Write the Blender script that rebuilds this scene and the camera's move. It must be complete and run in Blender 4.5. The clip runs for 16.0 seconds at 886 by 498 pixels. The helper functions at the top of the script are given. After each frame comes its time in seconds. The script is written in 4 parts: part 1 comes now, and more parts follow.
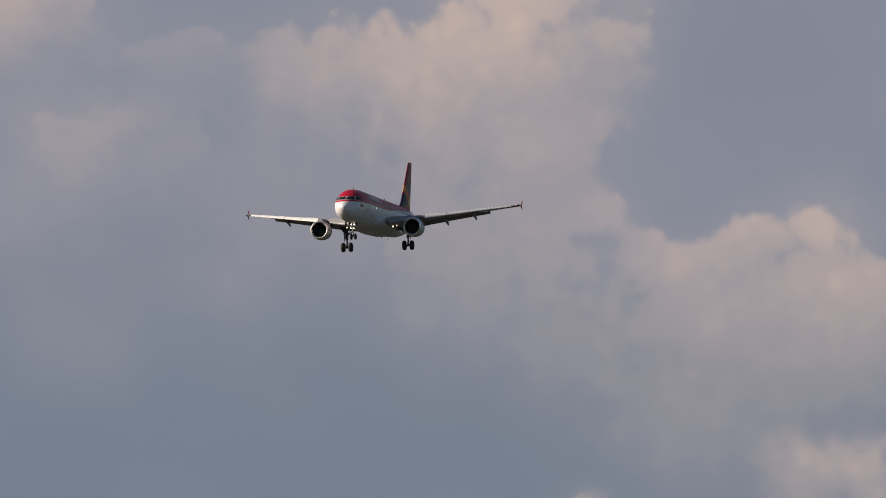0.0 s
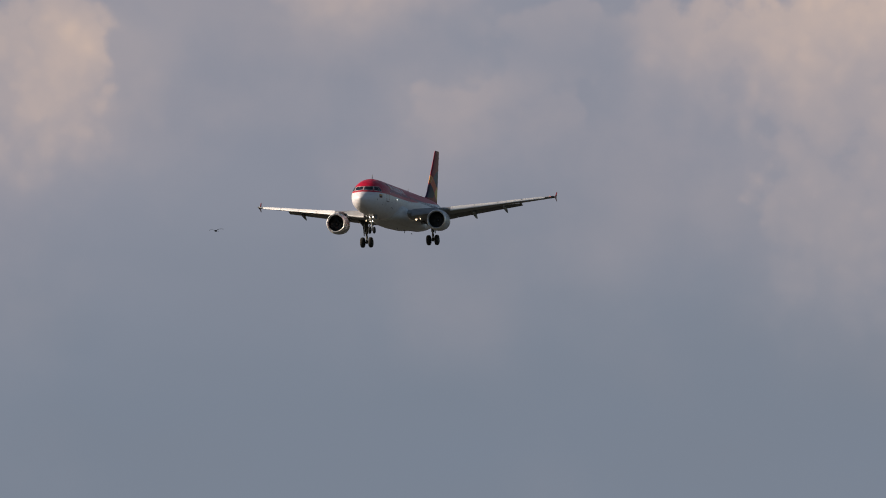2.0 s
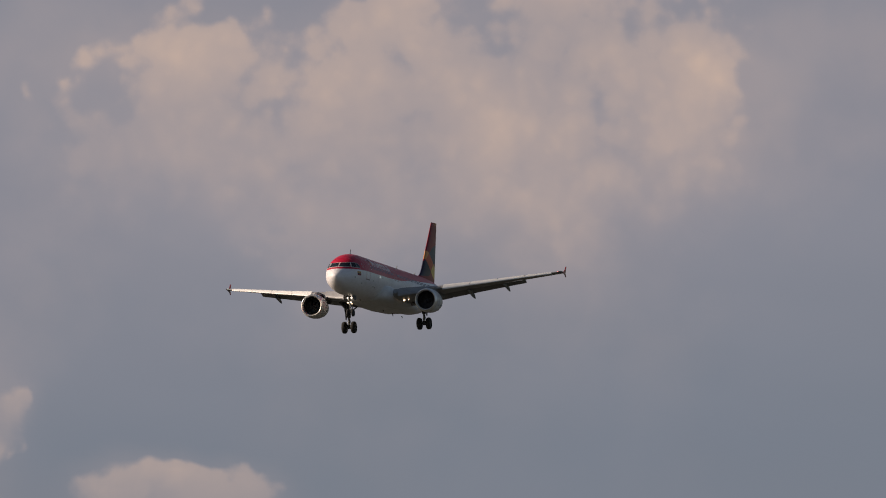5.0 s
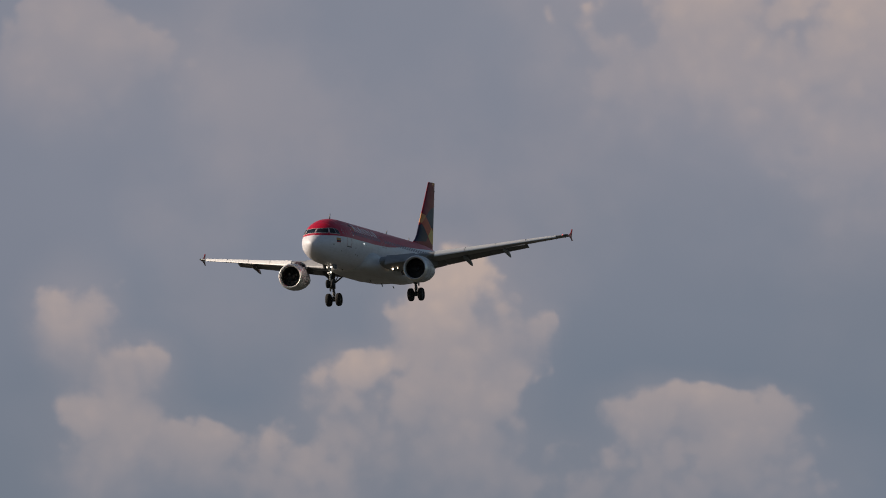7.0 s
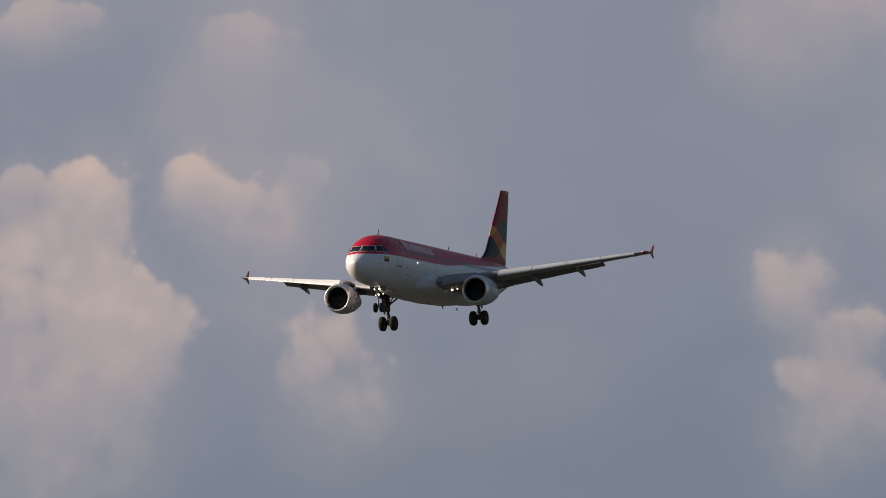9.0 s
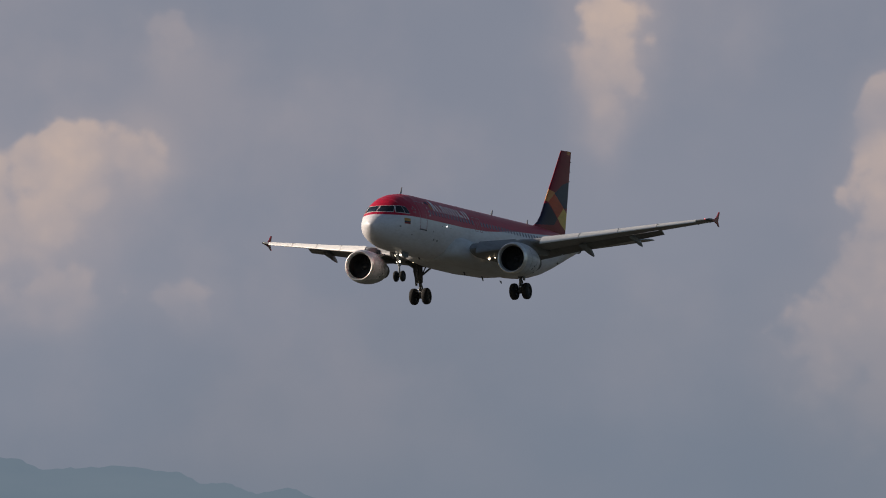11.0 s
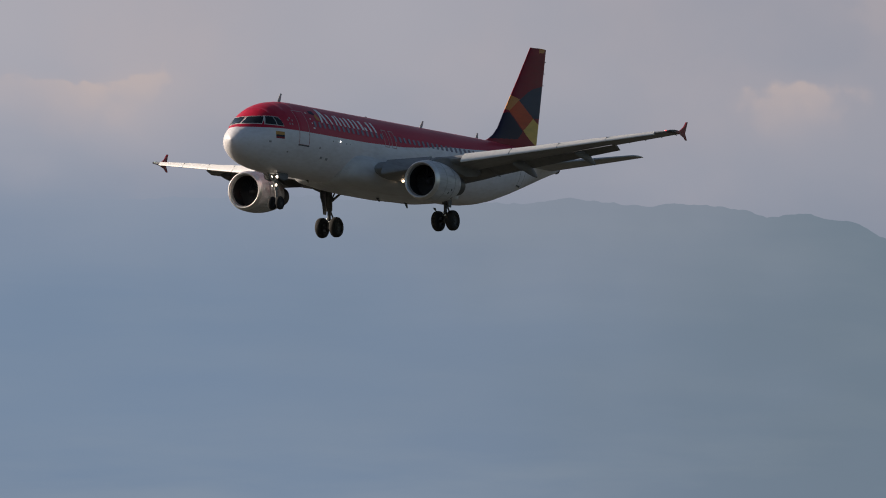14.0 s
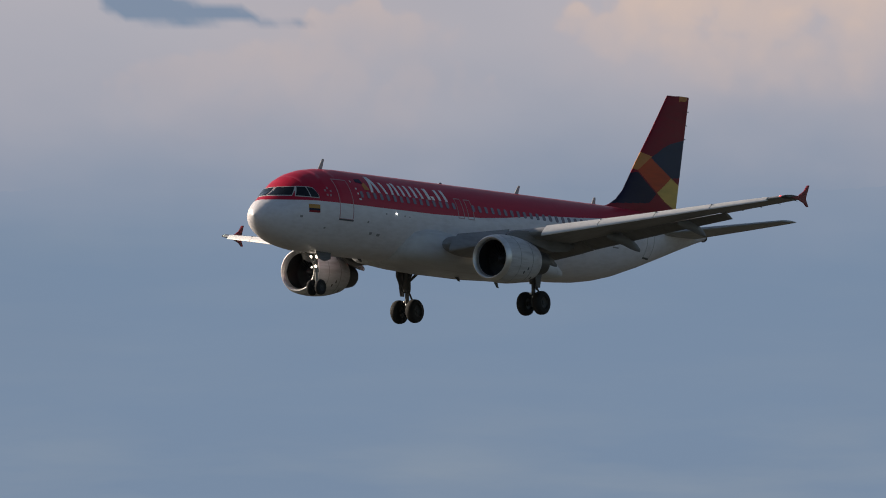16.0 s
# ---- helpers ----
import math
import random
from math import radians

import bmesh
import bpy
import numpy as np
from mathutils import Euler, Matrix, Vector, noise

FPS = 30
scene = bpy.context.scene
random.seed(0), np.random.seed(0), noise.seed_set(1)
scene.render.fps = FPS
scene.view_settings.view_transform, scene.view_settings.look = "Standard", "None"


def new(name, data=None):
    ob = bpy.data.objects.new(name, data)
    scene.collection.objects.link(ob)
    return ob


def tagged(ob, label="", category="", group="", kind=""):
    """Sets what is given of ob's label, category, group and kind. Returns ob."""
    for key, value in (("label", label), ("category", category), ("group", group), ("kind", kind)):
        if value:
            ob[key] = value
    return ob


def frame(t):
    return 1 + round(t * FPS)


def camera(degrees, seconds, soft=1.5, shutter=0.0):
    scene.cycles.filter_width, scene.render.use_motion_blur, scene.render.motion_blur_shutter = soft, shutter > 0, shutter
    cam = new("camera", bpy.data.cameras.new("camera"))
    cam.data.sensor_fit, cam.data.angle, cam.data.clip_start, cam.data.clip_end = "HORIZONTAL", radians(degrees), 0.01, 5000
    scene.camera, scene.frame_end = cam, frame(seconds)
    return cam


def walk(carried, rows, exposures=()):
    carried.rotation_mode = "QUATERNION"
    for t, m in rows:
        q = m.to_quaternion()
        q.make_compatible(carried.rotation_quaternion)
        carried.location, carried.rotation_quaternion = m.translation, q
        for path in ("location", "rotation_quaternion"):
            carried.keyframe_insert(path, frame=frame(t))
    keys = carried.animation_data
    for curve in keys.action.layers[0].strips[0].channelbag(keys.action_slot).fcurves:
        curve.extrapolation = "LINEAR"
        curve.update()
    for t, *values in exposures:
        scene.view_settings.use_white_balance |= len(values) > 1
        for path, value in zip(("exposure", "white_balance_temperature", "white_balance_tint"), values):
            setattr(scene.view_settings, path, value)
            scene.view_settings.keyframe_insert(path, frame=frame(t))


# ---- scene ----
# ---- camera: on its tripod, panning and tilting with the aircraft ----
cam = camera(3.771, 16.0, soft=1.0)


def aim(yaw, tilt, roll):
    """The pose of the camera, which stands still and only turns."""
    return Matrix.Rotation(radians(yaw), 4, "Z") @ Matrix.Rotation(radians(90 + tilt), 4, "X") @ Matrix.Rotation(radians(roll), 4, "Z")


# seconds, yaw, tilt, roll
PAN = [
    (0.0, 12.530, 3.469, 0.076),
    (0.5, 12.831, 3.514, 0.254),
    (1.0, 13.143, 3.462, 0.423),
    (1.5, 13.710, 3.400, 0.567),
    (2.0, 14.135, 3.336, 0.300),
    (2.5, 14.603, 3.342, 0.000),
    (3.0, 15.025, 3.457, 0.000),
    (3.5, 15.357, 3.471, 0.000),
    (3.7, 15.510, 3.485, 0.000),
    (5.8, 17.600, 3.473, -0.049),
    (6.0, 17.761, 3.478, -0.046),
    (6.5, 18.332, 3.250, -0.367),
    (7.0, 19.071, 3.145, -0.586),
    (7.5, 19.611, 3.103, -0.299),
    (8.0, 20.239, 2.925, -0.323),
    (8.5, 21.255, 2.874, -0.626),
    (9.0, 22.133, 3.017, -0.534),
    (9.2, 22.528, 2.919, -0.251),
    (11.3, 26.444, 2.610, 0.273),
    (11.5, 26.885, 2.581, 0.335),
    (12.0, 27.850, 2.539, 0.400),
    (12.5, 28.947, 2.489, 0.198),
    (13.0, 30.144, 2.246, 0.175),
    (13.5, 31.458, 1.948, 0.042),
    (14.0, 32.701, 1.824, 0.203),
    (14.5, 34.360, 1.843, 0.053),
    (15.0, 35.826, 1.937, 0.047),
    (15.5, 37.644, 1.841, -0.159),
    (16.0, 39.863, 1.745, -0.067),
]
walk(cam, [(t, aim(yaw, tilt, roll)) for t, yaw, tilt, roll in PAN],
     exposures=[(0, 0.0, 6500, 10), (1.5, 0.02, 6530, 10), (2.5, 0.08, 6700, 11), (3.7, 0.07, 6850, 12), (5.8, -0.12, 6960, 13), (6.0, -0.13, 6940, 13), (6.5, -0.16, 6580, 10), (7.0, -0.14, 6500, 10), (8.0, -0.03, 6500, 10),
                (9.0, 0.04, 6500, 10), (11.5, -0.08, 6500, 10), (12.5, -0.15, 6500, 10), (13.0, -0.06, 6550, 10), (13.5, 0.05, 6500, 10), (14.0, 0.07, 6500, 10), (15.0, 0.12, 6520, 10), (16.0, 0.13, 6540, 10)])

# ---- light: a low evening sun on the camera's left, hazy sky ----
SUN_EL, SUN_AZ = 22.0, 254.0   # degrees; azimuth clockwise from +Y
sun_way = Vector((math.sin(radians(SUN_AZ)) * math.cos(radians(SUN_EL)),
                  math.cos(radians(SUN_AZ)) * math.cos(radians(SUN_EL)), math.sin(radians(SUN_EL))))
sun = new("sun", bpy.data.lights.new("sun", "SUN"))
sun.data.energy, sun.data.angle, sun.data.color = 4.9, radians(0.6), (1.0, 0.85, 0.71)
sun.matrix_basis = sun_way.to_track_quat("Z", "Y").to_matrix().to_4x4()

world = bpy.data.worlds.new("world")
scene.world = world
world.use_nodes = True
wn = world.node_tree
sky = wn.nodes.new("ShaderNodeTexSky")
sky.sky_type, sky.sun_disc = "NISHITA", False
sky.sun_elevation, sky.sun_rotation = radians(SUN_EL), radians(SUN_AZ)
sky.air_density, sky.dust_density, sky.ozone_density = 1.0, 1.3, 1.0
wn.links.new(sky.outputs[0], wn.nodes["Background"].inputs[0])
wn.nodes["Background"].inputs[1].default_value = 0.067
scene.view_settings.exposure = 0.0


# ---- materials ----
def lin(r, g, b):
    """Linear colour from 0-255 display values."""
    return tuple((c / 255 / 12.92) if c < 11 else ((c / 255 + 0.055) / 1.055) ** 2.4 for c in (r, g, b)) + (1.0,)


def node(tree, kind, **values):
    n = tree.nodes.new(kind)
    for key, value in values.items():
        n.inputs[key].default_value = value
    return n


def paint(name, colour, rough=0.35, metal=0.0, dirt=0.0, dirt_colour=(0.05, 0.045, 0.04, 1), grain=1.2, coat=0.0, gloss=0.35, streak=(1, 0.15, 1), bump=0.02):
    """A painted or metal skin with stains at a large and a small scale, drawn out along the airflow."""
    m = bpy.data.materials.new(name)
    m.use_nodes = True
    t = m.node_tree
    b = t.nodes["Principled BSDF"]
    b.inputs["Roughness"].default_value, b.inputs["Metallic"].default_value = rough, metal
    b.inputs["Coat Weight"].default_value = coat
    b.inputs["Specular IOR Level"].default_value = gloss
    co = t.nodes.new("ShaderNodeTexCoord")
    mp = t.nodes.new("ShaderNodeMapping")
    mp.inputs["Scale"].default_value = streak
    t.links.new(co.outputs["Object"], mp.inputs[0])
    n1 = node(t, "ShaderNodeTexNoise", Scale=grain, Detail=6.0, Roughness=0.65)
    n2 = node(t, "ShaderNodeTexNoise", Scale=grain * 5, Detail=4.0)
    t.links.new(mp.outputs[0], n1.inputs["Vector"])
    t.links.new(mp.outputs[0], n2.inputs["Vector"])
    add = t.nodes.new("ShaderNodeMath")
    add.operation = "MULTIPLY"
    t.links.new(n1.outputs[0], add.inputs[0])
    t.links.new(n2.outputs[0], add.inputs[1])
    ramp = t.nodes.new("ShaderNodeMapRange")
    ramp.inputs[1].default_value, ramp.inputs[2].default_value = 0.18, 0.42
    ramp.inputs[3].default_value, ramp.inputs[4].default_value = 0.0, dirt
    t.links.new(add.outputs[0], ramp.inputs[0])
    mix = t.nodes.new("ShaderNodeMixRGB")
    mix.inputs[1].default_value, mix.inputs[2].default_value = colour, dirt_colour
    t.links.new(ramp.outputs[0], mix.inputs[0])
    t.links.new(mix.outputs[0], b.inputs["Base Color"])
    rr = t.nodes.new("ShaderNodeMapRange")
    rr.inputs[3].default_value, rr.inputs[4].default_value = max(rough - 0.08, 0.02), min(rough + 0.15, 1)
    t.links.new(n1.outputs[0], rr.inputs[0])
    t.links.new(rr.outputs[0], b.inputs["Roughness"])
    bp = t.nodes.new("ShaderNodeBump")
    bp.inputs["Strength"].default_value, bp.inputs["Distance"].default_value = bump * 5, bump
    t.links.new(n1.outputs[0], bp.inputs["Height"])
    t.links.new(bp.outputs[0], b.inputs["Normal"])
    return m


def lamp_glass(name, colour, strength):
    m = bpy.data.materials.new(name)
    m.use_nodes = True
    b = m.node_tree.nodes["Principled BSDF"]
    b.inputs["Base Color"].default_value = (0.8, 0.8, 0.8, 1)
    b.inputs["Emission Color"].default_value, b.inputs["Emission Strength"].default_value = colour, strength
    return m


WHITE = paint("white_paint", (0.74, 0.725, 0.76, 1), 0.36, dirt=0.24, dirt_colour=(0.28, 0.24, 0.22, 1), streak=(1, 0.3, 1))
RED = paint("red_paint", (0.47, 0.008, 0.034, 1), 0.34, dirt=0.3, dirt_colour=(0.23, 0.005, 0.022, 1), gloss=0.3, bump=0.005)
GREY = paint("grey_paint", (0.42, 0.43, 0.44, 1), 0.4, dirt=0.35, dirt_colour=(0.12, 0.11, 0.10, 1))
WING_GREY = paint("wing_grey_paint", (0.30, 0.305, 0.315, 1), 0.42, dirt=0.4, dirt_colour=(0.14, 0.13, 0.12, 1), streak=(0.5, 1.5, 1))
COWL = paint("cowl_paint", (0.58, 0.58, 0.60, 1), 0.33, dirt=0.4, dirt_colour=(0.16, 0.14, 0.12, 1), grain=1.6)
METAL = paint("bare_metal", (0.80, 0.79, 0.77, 1), 0.38, metal=0.75, dirt=0.2, dirt_colour=(0.3, 0.28, 0.26, 1))
DARK_METAL = paint("dark_metal", (0.10, 0.10, 0.105, 1), 0.45, metal=0.6, dirt=0.3)
STRUT = paint("strut_paint", (0.10, 0.10, 0.10, 1), 0.5, dirt=0.6, grain=4)
TYRE = paint("tyre_rubber", (0.018, 0.018, 0.019, 1), 0.8, dirt=0.4, dirt_colour=(0.05, 0.05, 0.05, 1), grain=5)
BLACK = paint("dark_duct", (0.02, 0.02, 0.022, 1), 0.6, dirt=0.3)
NAVY = paint("navy_paint", (0.018, 0.014, 0.040, 1), 0.42, gloss=0.18, dirt=0.2)
DEEP_BLUE = paint("slate_blue_paint", (0.035, 0.045, 0.085, 1), 0.42, gloss=0.18, dirt=0.2)
CRIMSON = paint("crimson_paint", (0.25, 0.011, 0.024, 1), 0.42, gloss=0.18, dirt=0.25)
ORANGE = paint("orange_paint", (0.55, 0.085, 0.028, 1), 0.42, gloss=0.18, dirt=0.2)
AMBER = paint("amber_paint", (0.60, 0.25, 0.075, 1), 0.42, gloss=0.18, dirt=0.2)
YELLOW = paint("yellow_paint", (0.70, 0.46, 0.12, 1), 0.42, gloss=0.18, dirt=0.2)
LETTER = paint("white_lettering", (0.85, 0.84, 0.84, 1), 0.4, dirt=0.1)
PANE = paint("cabin_pane", (0.25, 0.21, 0.25, 1), 0.2, dirt=0.2)
GLASS = paint("cockpit_glass", (0.012, 0.015, 0.018, 1), 0.06, dirt=0.1, bump=0.0)
FRAME = paint("window_frame", (0.62, 0.60, 0.58, 1), 0.4, dirt=0.2)
LINE = paint("door_line", (0.48, 0.26, 0.28, 1), 0.5)
DARK_LINE = paint("panel_line", (0.10, 0.10, 0.11, 1), 0.6)
LAMP = lamp_glass("landing_lamp", (1.0, 0.86, 0.68, 1), 3.2)
LAMP_DIM = lamp_glass("wing_lamp", (1.0, 0.72, 0.46, 1), 4.0)
SCAN = lamp_glass("scan_lamp", (1.0, 0.97, 0.90, 1), 4.0)
NAV_RED = lamp_glass("red_nav_lamp", (1.0, 0.05, 0.03, 1), 1.1)
NAV_GREEN = lamp_glass("green_nav_lamp", (0.05, 1.0, 0.35, 1), 0.08)
RIM = paint("wheel_rim", (0.05, 0.05, 0.052, 1), 0.5, metal=0.3, dirt=0.5, grain=5)
FEATHER = paint("dark_feathers", (0.03, 0.028, 0.027, 1), 0.8, grain=20)


# ---- mesh helpers ----
def mesh_object(name, verts, faces, mats, parent=None, label="", index=None, smooth=True):
    me = bpy.data.meshes.new(name)
    me.from_pydata([tuple(v) for v in verts], [], faces)
    for m in (mats if isinstance(mats, (list, tuple)) else [mats]):
        me.materials.append(m)
    if index is not None:
        me.polygons.foreach_set("material_index", index)
    bm = bmesh.new()
    bm.from_mesh(me)
    bmesh.ops.recalc_face_normals(bm, faces=bm.faces)
    bm.to_mesh(me)
    bm.free()
    me.polygons.foreach_set("use_smooth", [smooth] * len(me.polygons))
    if smooth:
        me.set_sharp_from_angle(angle=radians(38))
    ob = new(name, me)
    if parent is not None:
        ob.parent = parent
    if label:
        ob["label"] = label
    return ob


def share(name, ob, parent, matrix, label=""):
    """Another part on the same mesh."""
    o = new(name, ob.data)
    o.parent = parent
    o.matrix_basis = matrix
    if label:
        o["label"] = label
    return o


def loft(rings, closed=True, cap_start=True, cap_end=True):
    """Verts and faces of a skin through rings of equal length."""
    n = len(rings[0])
    verts = [v for r in rings for v in r]
    faces = []
    for i in range(len(rings) - 1):
        for j in range(n if closed else n - 1):
            k = (j + 1) % n
            faces.append((i * n + j, i * n + k, (i + 1) * n + k, (i + 1) * n + j))
    if cap_start:
        faces.append(tuple(range(n))[::-1])
    if cap_end:
        faces.append(tuple((len(rings) - 1) * n + j for j in range(n)))
    return verts, faces


def tube(a, b, r0, r1=None, n=14, ends=0.0):
    """A round bar from a to b with slightly chamfered ends."""
    a, b = Vector(a), Vector(b)
    r1 = r0 if r1 is None else r1
    d = (b - a)
    w = d.normalized()
    u = w.orthogonal().normalized()
    v = w.cross(u)
    c = min(0.12 * d.length, 0.25 * max(r0, r1))
    rings = []
    for f, r in ((0, r0 * 0.82), (c, r0), (d.length - c, r1), (d.length, r1 * 0.82)):
        rings.append([a + w * f + (u * math.cos(2 * math.pi * k / n) + v * math.sin(2 * math.pi * k / n)) * r for k in range(n)])
    return loft(rings)


def join(*pieces):
    verts, faces = [], []
    for v, f in pieces:
        o = len(verts)
        verts += list(v)
        faces += [tuple(i + o for i in q) for q in f]
    return verts, faces


def box(c, size, bev=0.03, m=None):
    """A box with chamfered edges."""
    bm = bmesh.new()
    bmesh.ops.create_cube(bm, size=1)
    bmesh.ops.scale(bm, vec=size, verts=bm.verts)
    bmesh.ops.bevel(bm, geom=bm.edges[:], offset=min(bev, min(size) * 0.4), segments=1, affect="EDGES")
    mm = Matrix.Translation(c) @ (m or Matrix())
    bm.verts.index_update()
    out = [mm @ v.co for v in bm.verts], [tuple(v.index for v in f.verts) for f in bm.faces]
    bm.free()
    return out


def revolve(profile, centre, n=40, axis="Y", closed=False):
    """Spins (along, radius) round an axis through centre. Along runs aft (-Y) for axis Y, along +X for axis X."""
    rings = []
    for a, r in profile:
        ring = []
        for k in range(n):
            c, s = math.cos(2 * math.pi * k / n), math.sin(2 * math.pi * k / n)
            p = (r * c, -a, r * s) if axis == "Y" else (a, r * c, r * s)
            ring.append(Vector(p) + Vector(centre))
        rings.append(ring)
    if closed:
        rings.append(rings[0])
    return loft(rings, cap_start=False, cap_end=False)


STATION = 17.7   # metres from the nose tip to the aircraft's origin


def at(x, s, z):
    """A place in the aircraft: x to starboard, s metres aft of the nose, z above the cabin's axis."""
    return Vector((x, STATION - s, z))


# ---- the airliner's shape ----
BODY_S = [0.16, 0.22, 0.33, 0.54, 0.87, 1.25, 1.67, 2.13, 2.6, 3.1, 3.8, 4.8, 6.0, 24.5, 26.0, 27.5, 29.0, 31.0, 33.0, 35.0, 36.5, 37.3, 37.5]
BODY_TOP = [-.55, -.33, -.15, .06, .29, .50, .74, 1.13, 1.47, 1.69, 1.88, 2.02, 2.07, 2.07, 2.07, 2.07, 2.06, 2.03, 1.94, 1.75, 1.52, 1.34, 1.22]
BODY_BOT = [-.55, -.76, -.94, -1.15, -1.38, -1.56, -1.71, -1.84, -1.92, -1.98, -2.01, -2.04, -2.04, -2.04, -1.95, -1.76, -1.46, -.92, -.33, .28, .72, .93, 1.00]
BODY_W = [.0, .24, .43, .66, .92, 1.14, 1.33, 1.50, 1.63, 1.73, 1.84, 1.94, 1.975, 1.975, 1.96, 1.90, 1.78, 1.47, 1.08, .68, .38, .22, .12]
# edge of the red: height above the axis along the body
EDGE_S, EDGE_Z = [0, 1.5, 3.0, 6.0, 12.0, 16.0, 18.0, 20.0, 22.0, 24.5, 28.0, 31.5, 34.0, 35.0, 35.8], [.22, .23, .26, .25, .27, .38, .54, .76, .92, 1.04, 1.26, 1.50, 1.68, 1.78, 1.9]


def body(s):
    f = lambda a: float(np.interp(s, BODY_S, a))
    return f(BODY_TOP), f(BODY_BOT), f(BODY_W)


def skin(s, angle, lift=0.0):
    """A place on the body's skin: angle in degrees from the crown, positive to starboard."""
    top, bot, w = body(s)
    a = radians(angle)
    h = (top - bot) / 2
    return at((w + lift) * math.sin(a), s, (top + bot) / 2 + (h + lift) * math.cos(a))


def crown_angle(s, z):
    top, bot, w = body(s)
    h = (top - bot) / 2
    return math.degrees(math.acos(max(-1, min(1, (z - (top + bot) / 2) / max(h, 1e-4)))))


def patch(corners, nu=6, nv=4, lift=0.012, side=-1):
    """A curved panel on the body between four (station, height) corners: fore low, aft low, aft high, fore high."""
    verts, faces = [], []
    for j in range(nv + 1):
        for i in range(nu + 1):
            u, v = i / nu, j / nv
            c = [[corners[0][k] * (1 - u) + corners[1][k] * u, corners[3][k] * (1 - u) + corners[2][k] * u] for k in (0, 1)]
            s, z = (c[k][0] * (1 - v) + c[k][1] * v for k in (0, 1))
            verts.append(skin(s, side * crown_angle(s, z), lift))
    for j in range(nv):
        for i in range(nu):
            o = j * (nu + 1) + i
            faces.append((o, o + 1, o + nu + 2, o + nu + 1))
    return solid(verts, faces, side)


def solid(verts, faces, side=-1, depth=0.02):
    """Gives an open sheet a thickness towards the body's axis."""
    n = len(verts)
    inner = [Vector((v.x - (depth if v.x > 0 else -depth) * 0.8, v.y, v.z - depth * (0.4 if v.z > 0 else -0.4))) for v in verts]
    count = {}
    for f in faces:
        for a, b in zip(f, f[1:] + f[:1]):
            count[(min(a, b), max(a, b))] = count.get((min(a, b), max(a, b)), 0) + 1
    rim = [(a, b, b + n, a + n) for (a, b), k in count.items() if k == 1]
    return verts + inner, faces + [tuple(i + n for i in f[::-1]) for f in faces] + rim


airliner = tagged(new("airliner"), "red and white twin-engine airliner descending with landing gear and flaps down", "airplane")


def build_body():
    fine = sorted(set(BODY_S + list(np.arange(0.6, 6, 0.2)) + list(np.arange(6, 37.3, 0.5))))
    top_n, low_n = 22, 30
    rings, reds = [], []
    for s in fine:
        top, bot, w = body(s)
        edge = crown_angle(s, float(np.interp(s, EDGE_S, EDGE_Z)))
        edge = max(edge, 0.01)
        angles = [-edge + 2 * edge * k / top_n for k in range(top_n)] + [edge + (360 - 2 * edge) * k / low_n for k in range(low_n)]
        rings.append([skin(s, a) for a in angles])
        reds.append(edge > 0.5)
    rings[0] = [at(0, 0.16, -0.55 + 1e-4 * k) for k in range(top_n + low_n)]
    verts, faces = loft(rings)
    n = top_n + low_n
    index = []
    for i in range(len(rings) - 1):
        for j in range(n):
            index.append(1 if j < top_n and reds[i] else 0)
    index += [0, 0]
    mesh_object("fuselage", verts, faces, [WHITE, RED], airliner, "white fuselage with a red crown", index)
    # belly fairing round the wing roots
    rings = []
    for s, w, lo, hi in ((9.9, 1.2, -1.7, -1.1), (10.15, 1.75, -2.02, -.75), (10.6, 2.05, -2.14, -.38), (11.4, 2.19, -2.18, -.2), (12.6, 2.26, -2.26, -.22), (15, 2.28, -2.32, -.55),
                         (18.5, 2.26, -2.32, -.65), (20.5, 2.16, -2.24, -.8), (22.2, 1.95, -2.2, -1.1), (23.4, 1.4, -2.02, -1.5)):
        c, h = (lo + hi) / 2, (hi - lo) / 2
        ring = []
        for k in range(36):
            a = 2 * math.pi * k / 36
            ca, sa = math.cos(a), math.sin(a)
            ring.append(at(w * math.copysign(abs(sa) ** 0.62, sa), s, c + h * math.copysign(abs(ca) ** 0.68, ca)))
        rings.append(ring)
    v, f = loft(rings)
    mesh_object("belly_fairing", v, f, paint("fairing_paint", (0.60, 0.61, 0.63, 1), 0.32, dirt=0.3, dirt_colour=(0.2, 0.18, 0.16, 1)), airliner)


# wing stations: span, leading edge station, chord, height, thickness, incidence
WING = [(0.0, 11.4, 8.0, -1.30, 0.150, 3.2), (2.0, 12.15, 7.0, -1.22, 0.150, 3.0), (6.4, 14.45, 4.45, -.63, 0.120, 2.2), (10.0, 16.33, 3.35, -.13, 0.108, 1.4),
        (13.2, 18.0, 2.6, .34, 0.105, 0.6), (15.2, 19.05, 2.15, .62, 0.105, 0.0), (16.95, 20.05, 1.7, .87, 0.10, -0.6)]


def wing_at(x):
    return [float(np.interp(x, [w[0] for w in WING], [w[k] for w in WING])) for k in range(1, 6)]


def foil(thick, n=11, start=0.0, end=1.0):
    """A cambered section from its lower rear round the nose to its upper rear, as (chord, height)."""
    def half(c):
        return 5 * thick * (0.2969 * math.sqrt(c) - 0.126 * c - 0.3516 * c * c + 0.2843 * c ** 3 - 0.1026 * c ** 4)
    cs = [start + (end - start) * (k / (n - 1)) ** 1.8 for k in range(n)]
    camber = lambda c: 0.018 * math.sin(math.pi * c ** 0.8)
    low = [(c, camber(c) - half(c)) for c in reversed(cs)]
    high = [(c, camber(c) + half(c)) for c in cs[1:]]
    return low + high


